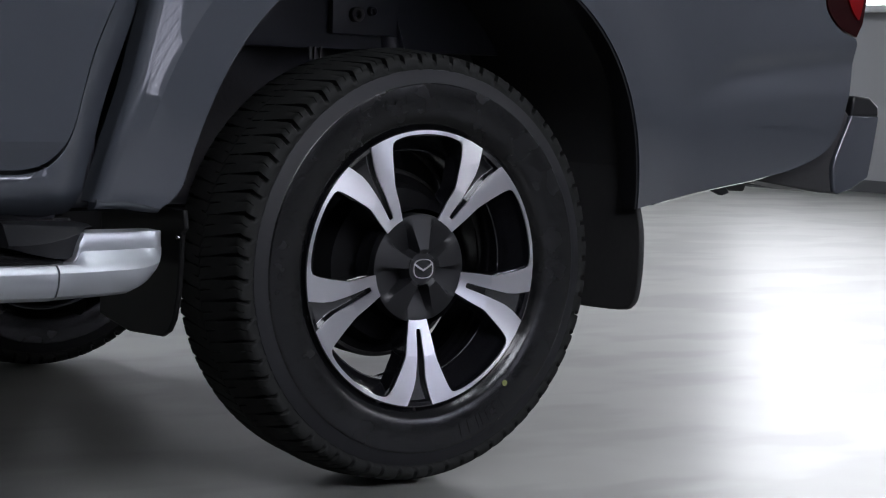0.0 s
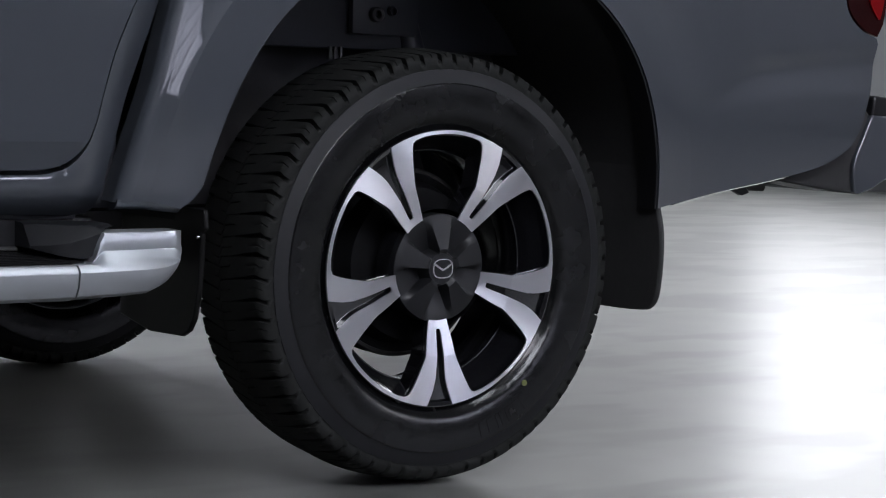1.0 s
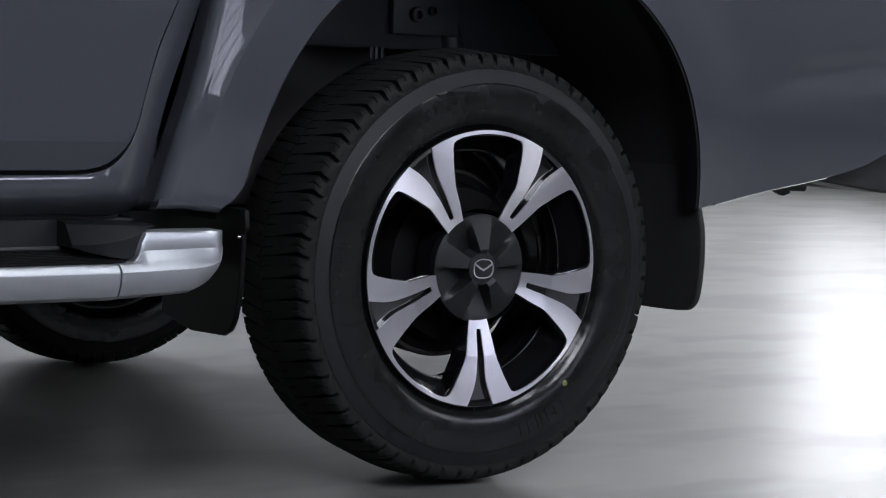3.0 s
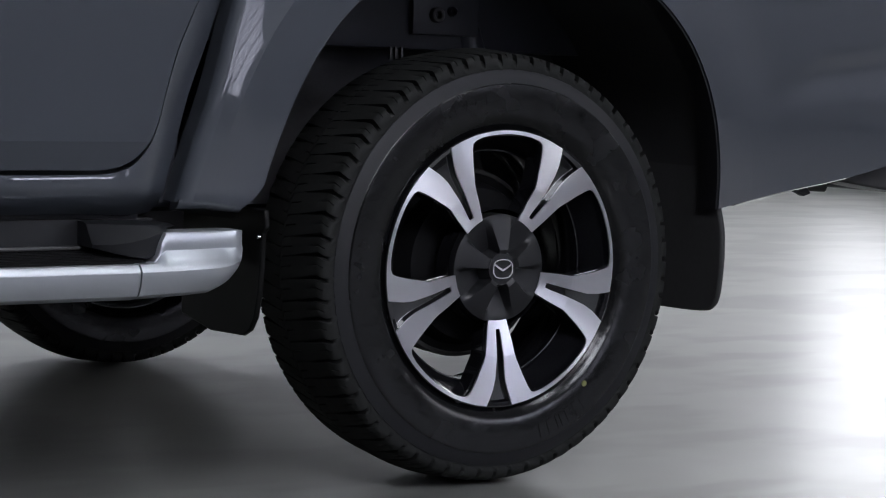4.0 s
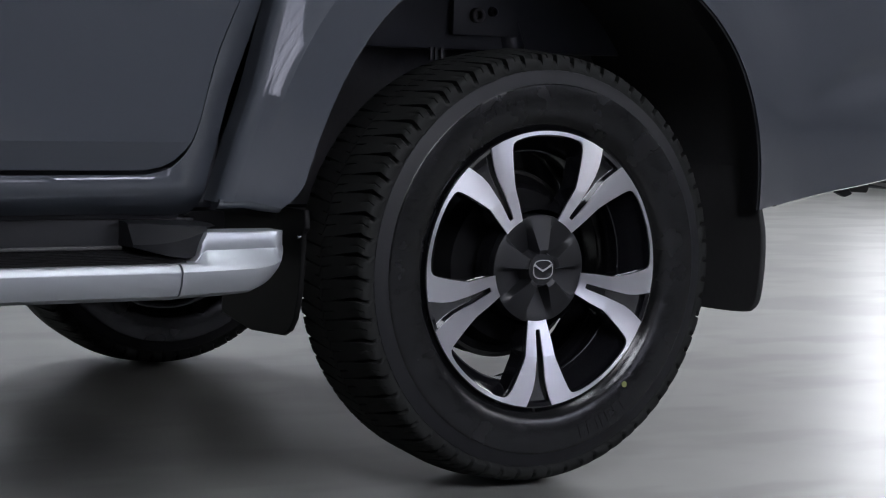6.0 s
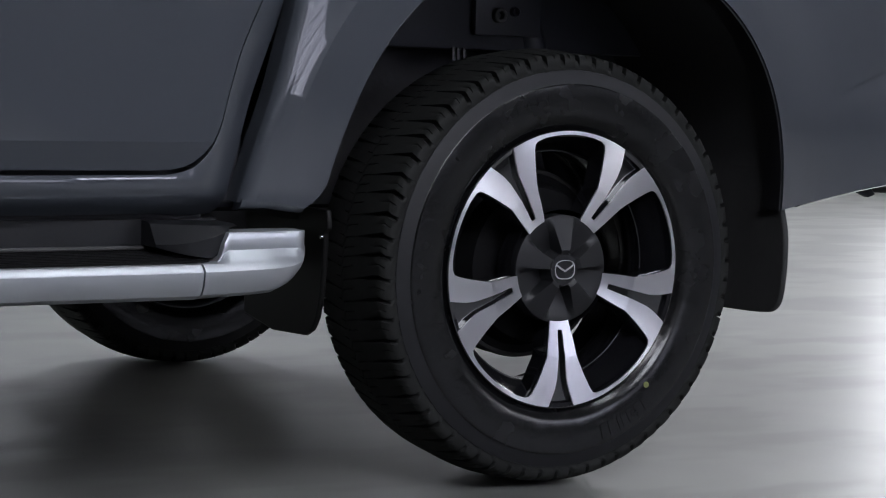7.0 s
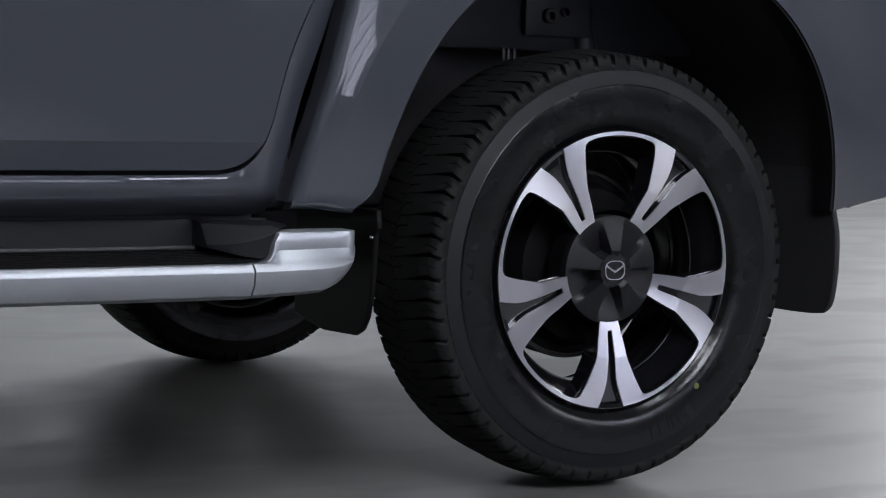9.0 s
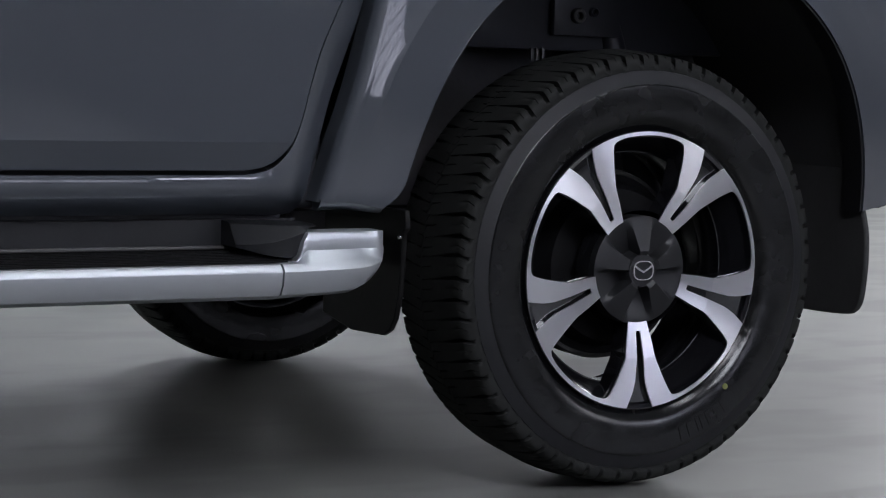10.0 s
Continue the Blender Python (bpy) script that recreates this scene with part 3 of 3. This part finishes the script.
rear = curve_through([(-0.008, 0.51), (-0.02, 0.475), (-0.028, 0.44), (-0.029, 0.382), (-0.021, 0.322), (-0.004, 0.299), (0.02, 0.2925), (0.08, 0.289), (0.2, 0.287)], 3) + [(0.2, 0.62), (-0.01, 0.62)]
flap = slab(rear, -0.006, 0.006)
bmesh.ops.transform(flap, matrix=pose(0, 0, 0, 0, 0, 90), verts=flap.verts)
bmesh.ops.transform(flap, matrix=Matrix.Translation((0.487, 0, 0)), verts=flap.verts)
both_sides("rear_mud_flap", flap, FLAP, "black rubber mud flap behind the rear wheel", 0.004)

# wheel house and frame
bm = bmesh.new()
rows = []
for y in (0.012, 0.12, 0.30, 0.44):
    rows.append([bm.verts.new(((arch_radius(t) + 0.012) * math.cos(radians(t)), y, AXLE + (arch_radius(t) + 0.012) * math.sin(radians(t)))) for t in range(8, 175, 6)])
for a, b in zip(rows, rows[1:]):
    for i in range(len(a) - 1):
        bm.faces.new((a[i], a[i + 1], b[i + 1], b[i]))
both_sides("wheel_house", bm, FLAP, "matt black wheel-house liner", 0)
rail = box(-3.6, 1.02, 0.335, 0.41, 0.772, 0.90, bevel=0.006)
both_sides("frame_rail", rail, CHASSIS, "black painted ladder-frame rail", 0)
both_sides("bracket", box(0.0, 0.15, 0.318, 0.334, 0.80, 0.90, bevel=0.004), CHASSIS, "black steel bracket", 0)
def bush(x, y, z, r0, r1, deep):
    bm = revolve([(r0, 0.004), (r0, -0.004), (r0 + 0.002, -0.006), (r1 - 0.002, -0.006), (r1, -0.004), (r1, deep), (r0, deep)], 32, True)
    bmesh.ops.translate(bm, verts=bm.verts, vec=(x, y, z))
    return bm


both_sides("bush", bush(0.050, 0.312, 0.838, 0.0065, 0.0145, 0.02), DULL, "dull steel ring bush", 0)
both_sides("bush", bush(0.086, 0.314, 0.846, 0.0055, 0.0095, 0.02), CHASSIS, "black steel ring bush", 0)
for dx in (0, 0.011, 0.024):
    both_sides("clip", box(-0.045 + dx, -0.040 + dx, 0.325, 0.33, 0.752, 0.775), DULL, "", 0)
bm = bmesh.new()
for i in range(4):
    box(-0.62 + 0.04 * i, 0.62 - 0.04 * i, 0.36, 0.42, 0.47 - 0.010 * (i + 1), 0.47 - 0.010 * i, bm)
both_sides("leaf_spring", bm, IRON, "black steel leaf spring", 0)
both_sides("damper", rod((0.24, 0.30, 0.42), (0.13, 0.36, 0.86), 0.03), CHASSIS, "black damper tube", 0.002)
# added sheet: blocks the lit far side from showing through the wheel
both_sides("light_block", box(-0.52, 0.5, 0.43, 0.435, 0.475, 0.96), LINER, "added matt black sheet that keeps the wheel house dark", 0)
part("fuel_tank", box(-1.6, -0.68, 0.45, 0.95, 0.52, 0.78, bevel=0.04), LINER, truck, "black plastic fuel tank")
part("axle", rod((0, 0.2, AXLE), (0, 2 * MID - 0.2, AXLE), 0.042, n=24), IRON, truck, "black rear axle tube")
bm = bmesh.new()
bmesh.ops.create_uvsphere(bm, u_segments=24, v_segments=14, radius=0.15, matrix=pose(0, MID, AXLE) @ Matrix.Diagonal((0.9, 0.75, 0.9, 1)))
part("differential", bm, IRON, truck, "black differential housing")
part("cross_member", box(0.55, 0.62, 0.4, 2 * MID - 0.4, 0.77, 0.86, bevel=0.006), CHASSIS, truck)
part("cross_member", box(-0.62, -0.55, 0.4, 2 * MID - 0.4, 0.77, 0.86, bevel=0.006), CHASSIS, truck)
bevelled(part("tow_hook", slab([(0.80, 0.56), (0.83, 0.512), (0.86, 0.5), (0.88, 0.506), (0.86, 0.53), (0.86, 0.56)], 0.145, 0.16), CHASSIS, truck, "small black hook under the bed"), 0.003)
part("exhaust_tip", rod((0.82, 0.2, 0.525), (0.93, 0.16, 0.522), 0.014), DULL, truck, "short dull steel pipe under the bed")

# ---------------------------------------------------------------- tail lamp and rear bumper
lamp_shape = [(1.081, 1.232)] + [(x + 0.003, z + 0.003) for x, z in lamp_edge[1:-1]] + [(1.050, 0.834), (1.068, 0.86), (1.080, 0.912)]


def lamp_depth(x, z):
    return -0.031 + 0.9 * max(0, x - 0.99) ** 2


lamp = both_sides("tail_lamp", panel(lamp_shape, lamp_depth, 0.012, 0.07), RED_DARK, "smoked dark red tail lamp", 0.004)
core = curve_through([(1.066, 1.2), (1.03, 1.19), (1.012, 1.1), (1.008, 1.0), (1.012, 0.925), (1.024, 0.895), (1.044, 0.872), (1.054, 0.872), (1.064, 0.905)], 3)
lens = part("lens", panel(core, lambda x, z: lamp_depth(x, z) - 0.0035, 0.012, 0.02), RED, lamp, "bright red lens")
for z in (0.93, 0.99, 1.05, 1.11):
    part("reflector", panel([(1.018, z), (1.036, z - 0.008), (1.036, z + 0.03), (1.018, z + 0.038)], lambda x, z: lamp_depth(x, z) - 0.0048, 0.012, 0.02), RED_DARK, lamp, "dark red reflector block")

bump = curve_through([(1.074, 0.675), (1.051, 0.628), (1.0265, 0.577), (1.0255, 0.550), (1.031, 0.517)], 4) + [(1.043, 0.5105), (1.084, 0.522), (1.132, 0.545), (1.139, 0.575), (1.158, 0.6745)]
bumper = part("rear_bumper", slab(bump, -0.004, 2 * MID + 0.004), PAINT, truck, "dark grey rear step bumper", 25)
bevelled(bumper, 0.004, 3)
bevelled(part("step_pad", slab([(1.073, 0.6715), (1.0785, 0.715), (1.128, 0.712), (1.156, 0.694), (1.157, 0.6715)], -0.003, 2 * MID + 0.003), BLACK, bumper, "black plastic step pad on the bumper"), 0.005)
both_sides("bumper_bracket", slab([(1.05, 0.70), (1.08, 0.67), (1.05, 0.60), (1.05, 0.5125), (0.993, 0.5155), (0.80, 0.542), (0.80, 0.60), (0.9, 0.64), (1.03, 0.70)], 0.006, 0.12), FLAP, "black plastic end of the bumper", 0.004)


# ---------------------------------------------------------------- wheel
def dish(r):
    """How far the spoke face falls inwards towards the hub."""
    return table(r, [0.0932, 0.156, 0.215], [0.016, 0.0028, 0.0])


SPOKE_R = [0.0932, 0.1, 0.108, 0.114, 0.126, 0.137, 0.148, 0.156, 0.168, 0.177, 0.187, 0.195, 0.205, 0.215, 0.225, 0.2325, 0.2362, 0.2445]
OUT_R, OUT_A = [0.0932, 0.126, 0.159, 0.177, 0.21, 0.226, 0.2325, 0.2362, 0.2445], [11.9, 12.0, 11.5, 13.1, 15.3, 16.5, 17.3, 19.0, 19.0]
IN_R, IN_A = [0.108, 0.114, 0.137, 0.165, 0.195, 0.215, 0.2445], [2.2, 2.6, 2.6, 2.8, 3.1, 4.2, 6.6]


def polar(r, a, y):
    return (r * math.cos(radians(a)), y, r * math.sin(radians(a)))


def spoke_face(centre, lift, deep, grow=0.0, solid=False, lip=True):
    """A double spoke: two legs that part from the hub, with half of the rim's lip on either side."""
    bm = bmesh.new()
    grid = []
    for r in SPOKE_R:
        o, i = table(r, OUT_R, OUT_A) + grow / r * 57.3, table(r, IN_R, IN_A) - grow / r * 57.3
        y = dish(r) + lift
        steps = (-o, -(o + i) / 2, -i, i, (o + i) / 2, o)
        grid.append([bm.verts.new(polar(r, centre + a, y)) for a in steps])
    for k in range(len(SPOKE_R) - 1):
        for j in range(5):
            if j == 2 and not solid and SPOKE_R[k] >= 0.108:
                continue
            bm.faces.new((grid[k][j], grid[k][j + 1], grid[k + 1][j + 1], grid[k + 1][j]))
    if lip:
        for s in (-1, 1):
            a, b = grid[-2][0 if s < 0 else 5], grid[-1][0 if s < 0 else 5]
            for n in range(1, 9):
                ang = centre + s * (19.0 + n * (36 - 19.0) / 8)
                c, d = bm.verts.new(polar(0.2378 if n > 1 else 0.2370, ang, lift)), bm.verts.new(polar(0.2445, ang, lift))
                bm.faces.new((a, b, d, c))
                a, b = c, d
    bmesh.ops.recalc_face_normals(bm, faces=bm.faces[:])
    bm.normal_update()
    if sum(f.normal.y for f in bm.faces) > 0:
        bmesh.ops.reverse_faces(bm, faces=bm.faces[:])
    made = bmesh.ops.extrude_edge_only(bm, edges=[e for e in bm.edges if e.is_boundary])["geom"]
    for v in made:
        if isinstance(v, bmesh.types.BMVert):
            v.co.y += deep
    return bm


def merge(bm, other):
    me = bpy.data.meshes.new("scratch")
    other.to_mesh(me)
    other.free()
    bm.from_mesh(me)
    bpy.data.meshes.remove(me)
    return bm


def tyre_mesh():
    """A road tyre with grooves, slotted shoulder blocks, and a stepped side wall."""
    mid = 0.110
    side = [(0.2455, -0.1000), (0.2485, -0.1030), (0.2525, -0.1060), (0.2565, -0.1105), (0.262, -0.1155), (0.268, -0.1183), (0.276, -0.1203), (0.286, -0.1218), (0.298, -0.1228), (0.308, -0.1232),
            (0.319, -0.1232), (0.3245, -0.1228), (0.3256, -0.1212), (0.3268, -0.1205), (0.332, -0.1192), (0.338, -0.1176), (0.346, -0.1150), (0.3500, -0.1136),
            (0.3506, -0.1120), (0.3520, -0.1118)]
    shoulder = [(0.3560, -0.1132), (0.3610, -0.1135), (0.3660, -0.1128), (0.3705, -0.1108), (0.3745, -0.1065), (0.3775, -0.0995), (0.3793, -0.0900), (0.3806, -0.0780),
                (0.3817, -0.0650), (0.3828, -0.0530), (0.3838, -0.0430), (0.3844, -0.0360)]
    half = side + shoulder + [(0.3850, -0.027)] + [(0.3864, -0.016), (0.3871, -0.008)]
    prof = half + [(0.3875, 0.0)] + [(r, -y) for r, y in half[::-1]]
    pitch, steps = 66, 10
    n = pitch * steps
    co = np.zeros((len(prof), n, 3))
    for k, (r, dy) in enumerate(prof):
        a = abs(dy)
        # wedge-shaped slots across the shoulder blocks, wide at the outer edge, and fine sipes between them
        w = table(a, [0.034, 0.07, 0.10, 0.114], [0.03, 0.085, 0.12, 0.13])
        phases = [0.1 - w, 0.1 - w * 0.85, 0.1 + w * 0.85, 0.1 + w, 0.36, 0.54, 0.58, 0.61, 0.65, 0.85]
        block = 0.034 < a < 0.1136 and r > 0.3525
        shift = 0.22 * (0.1 - a) / 0.06 + (0.2 * (a - 0.1) / 0.012 if a > 0.1 else 0) + (0.5 if dy > 0 else 0)
        if r < 0.3525:
            shift = 0
        for p in range(pitch):
            # pitch lengths vary a little, as on a real tread
            p_len = 0.06 * math.sin(p * 2.1)
            for q, ph in enumerate(phases):
                rr = r
                if block and q in (1, 2):
                    rr -= table(a, [0.036, 0.06, 0.075, 0.108, 0.113], [0.002, 0.004, 0.010, 0.011, 0.007]) * min(1, (0.3525 - r) / -0.004)
                elif block and q in (6, 7) and 0.088 < a < 0.109:
                    rr -= 0.002
                elif block and a > 0.1 and q in (3, 4):
                    rr -= 0.0010
                elif a < 0.02 and q in (1, 6):
                    rr -= 0.003
                th = 2 * math.pi * (p + p_len + ph + shift) / pitch
                co[k, p * steps + q] = (rr * math.cos(th), mid + dy, rr * math.sin(th))
    idx = np.arange(len(prof) * n).reshape(len(prof), n)
    a, b = idx[:-1], idx[1:]
    faces = np.stack([a, b, np.roll(b, -1, 1), np.roll(a, -1, 1)], -1).reshape(-1, 4)
    me = bpy.data.meshes.new("tyre")
    me.from_pydata(co.reshape(-1, 3).tolist(), [], faces.tolist())
    me.validate()
    bm = bmesh.new()
    bm.from_mesh(me)
    bmesh.ops.recalc_face_normals(bm, faces=bm.faces[:])
    bpy.data.meshes.remove(me)
    return bm


def side_y(r):
    """The y of the tyre's outer side wall at a radius."""
    return 0.110 + table(r, [0.2525, 0.2565, 0.262, 0.268, 0.276, 0.286, 0.298, 0.308, 0.319, 0.3245, 0.3256, 0.338, 0.35], [-0.1060, -0.1105, -0.1155, -0.1183, -0.1203, -0.1218, -0.1228, -0.1232, -0.1232, -0.1228, -0.1212, -0.1176, -0.1136])


def side_bar(bm, r0, r1, a0, a1, proud=0.0009):
    """A raised bar moulded on the side wall."""
    rs, angs = np.linspace(r0, r1, 4), np.linspace(a0, a1, 4)
    top = [[bm.verts.new(polar(r, a, side_y(r) - proud)) for a in angs] for r in rs]
    low = [[bm.verts.new(polar(r, a, side_y(r) + 0.002)) for a in angs] for r in rs]
    for k in range(3):
        for j in range(3):
            bm.faces.new((top[k][j], top[k][j + 1], top[k + 1][j + 1], top[k + 1][j]))
    for k in range(3):
        bm.faces.new((top[k][0], top[k + 1][0], low[k + 1][0], low[k][0]))
        bm.faces.new((top[k][3], top[k + 1][3], low[k + 1][3], low[k][3]))
        bm.faces.new((top[0][k], top[0][k + 1], low[0][k + 1], low[0][k]))
        bm.faces.new((top[3][k], top[3][k + 1], low[3][k + 1], low[3][k]))


def build_wheel():
    # black rim, barrel and the backs of the spokes
    bm = revolve([(0.2460, 0.012), (0.2470, 0.003), (0.2462, 0.0005), (0.2445, 0.0003), (0.2440, 0.0012), (0.2375, 0.0025), (0.2360, 0.006), (0.2335, 0.015), (0.218, 0.038), (0.2100, 0.054), (0.2085, 0.057), (0.2065, 0.0575), (0.2055, 0.062),
                  (0.2050, 0.11), (0.208, 0.122), (0.2215, 0.135), (0.2225, 0.188), (0.2265, 0.20), (0.238, 0.206), (0.2455, 0.209), (0.2460, 0.213), (0.238, 0.213), (0.2245, 0.206), (0.232, 0.19), (0.232, 0.09), (0.24, 0.04)], 144, True)
    merge(bm, revolve([(0.105, 0.02), (0.105, 0.06), (0.06, 0.075), (0.06, 0.09)], 60))
    wheel = part("wheel", bm, GLOSS, truck, "black alloy wheel with five machined double spokes", 30)
    wheel.data.materials.append(BARREL)
    for p in wheel.data.polygons:
        p.material_index = int(p.center.y > 0.02)
    tyre = part("tyre", tyre_mesh(), RUBBER, wheel, "black road tyre with a slotted tread", 40)
    tyre.data.materials.append(RUBBER_LIT)
    tyre.data.materials.append(TREAD)
    # the outer band takes the paler, lit copy of the rubber
    for p in tyre.data.polygons:
        r = math.hypot(p.center.x, p.center.z)
        p.material_index = int(r > 0.3262) + int(r > 0.3512)
    for k in range(5):
        back = spoke_face(54 + 72 * k, 0.0030, 0.012, 0.0004, False, False)
        part("spoke", merge(back, spoke_face(54 + 72 * k, 0.0105, 0.034, 0.0012, True, False)), GLOSS, wheel, "gloss black back of a double spoke", 30)
        part("spoke_face", spoke_face(54 + 72 * k, -0.0006, 0.003), MACHINED, wheel, "machined bare aluminium spoke face", 6)
    # centre cap: lobes towards the windows, sunk ramps towards the spokes
    bm = bmesh.new()
    radii = [0.0, 0.012, 0.027, 0.0285, 0.031, 0.0345, 0.0365, 0.04, 0.055, 0.07, 0.082, 0.0925, 0.0955, 0.0965, 0.0968]
    ny = 120
    rings = []
    for r in radii:
        ringv = []
        for i in range(ny):
            a = 360 * i / ny
            off = abs((a - 90 + 36) % 72 - 36)
            lobe = 1 - ramp(off, 16.5, 19.5)
            high = table(r, [0.029, 0.034, 0.088, 0.0955], [0.0045, 0.0015, 0.0135, 0.0165])
            deep = table(r, [0.029, 0.036, 0.0925, 0.0968], [0.006, 0.031, 0.0165, 0.017])
            y = high * lobe + deep * (1 - lobe)
            if r < 0.0285:
                y = 0.005 + 1.2 * r * r
            if r >= 0.0965:
                y += 0.004 if r < 0.0967 else 0.03
            ringv.append(bm.verts.new(polar(r, a, y)) if r else None)
        rings.append(ringv)
    c = bm.verts.new((0, 0.005, 0))
    for i in range(ny):
        bm.faces.new((c, rings[1][i], rings[1][(i + 1) % ny]))
    for a, b in zip(rings[1:], rings[2:]):
        for i in range(ny):
            j = (i + 1) % ny
            bm.faces.new((a[i], b[i], b[j], a[j]))
    bmesh.ops.recalc_face_normals(bm, faces=bm.faces[:])
    part("centre_cap", bm, CAP, wheel, "dark grey plastic centre cap with five sunk ramps", 30)
    # plain chrome badge: an oval ring with two wings
    bm = bmesh.new()
    for s, n0 in ((1, 40),):
        rr = []
        for i in range(n0):
            t = 2 * math.pi * i / n0
            sq = 1 + 0.05 * math.cos(4 * t + math.pi)
            cx, cz = 0.0215 * sq * math.cos(t), 0.0172 * sq * math.sin(t)
            rr.append([bm.verts.new((cx * (1 + d * 0.0016 / 0.02), 0.005 - e, cz * (1 + d * 0.0016 / 0.02))) for d, e in ((-1, 0.0), (-0.7, 0.0024), (0.7, 0.0024), (1, 0.0))])
        for i in range(n0):
            a, b = rr[i], rr[(i + 1) % n0]
            for k in range(3):
                bm.faces.new((a[k], a[k + 1], b[k + 1], b[k]))
    for s in (-1, 1):
        slab([(s * 0.0195, 0.0085), (s * 0.017, 0.0095), (s * 0.008, 0.0035), (0.0, -0.0005), (0.0, -0.0045), (s * 0.009, 0.0), (s * 0.0165, 0.005)], 0.0026, 0.0056, bm=bm)
    bmesh.ops.recalc_face_normals(bm, faces=bm.faces[:])
    part("badge", bm, CHROME, wheel, "small chrome oval badge", 30)
    # side wall mouldings
    bm = bmesh.new()
    for a0, a1, r0, r1 in ((98, 101.2, 0.294, 0.312), (102.2, 105.6, 0.294, 0.312), (106.6, 109, 0.294, 0.312), (110.4, 114, 0.294, 0.312), (115, 118.6, 0.294, 0.312), (120, 121.4, 0.294, 0.312)):
        side_bar(bm, r0, r1, a0, a1)
    part("raised_lettering", bm, RUBBER, wheel, "raised black moulded bars on the tyre wall", 25)
    bm = bmesh.new()
    for a0, a1 in ((285.5, 288.0), (289.0, 291.8), (293.0, 294.2), (294.8, 296.0), (297.5, 300), (301.2, 303.5), (304.8, 306)):
        side_bar(bm, 0.290, 0.316, a0, a1, 0.001)
    part("raised_lettering", bm, RUBBER, wheel, "raised black moulded bars on the tyre wall", 25)
    bm = bmesh.new()
    for a0 in (79.0, 80.2, 81.4):
        side_bar(bm, 0.306, 0.311, a0, a0 + 0.6)
    part("raised_lettering", bm, RUBBER, wheel, "raised black moulded bars on the tyre wall", 25)
    bm = rod((0.1801, side_y(0.279) - 0.0012, 0.1747 - AXLE), (0.1801, side_y(0.279) + 0.001, 0.1747 - AXLE), 0.0055, n=20)
    part("balance_mark", bm, MARK, wheel, "round yellow-green paint dot")
    return wheel


def brake_drum(m):
    bm = revolve([(0.06, 0.088), (0.12, 0.086), (0.138, 0.09), (0.144, 0.115), (0.150, 0.128), (0.165, 0.130), (0.172, 0.136), (0.172, 0.178), (0.155, 0.184), (0.04, 0.186)], 72)
    drum = part("brake_drum", bm, DRUM, truck, "black painted brake drum", 30, at=m)
    part("drum_edge", revolve([(0.1635, 0.1305), (0.1645, 0.1282), (0.1705, 0.1302), (0.173, 0.136), (0.173, 0.140)], 96), DULL, drum, "bare grey metal edge of the drum", 30)
    return drum


wheel = build_wheel()
wheel.matrix_basis = pose(0, 0, AXLE)
far_side = pose(0, 2 * MID, AXLE, 0, 0, 180)
for m in (far_side, pose(-3.22, 0, AXLE), pose(-3.22, 2 * MID, AXLE, 0, 0, 180)):
    copy_thing(wheel, m)
for m in (pose(0, 0, AXLE), far_side):
    brake_drum(m)
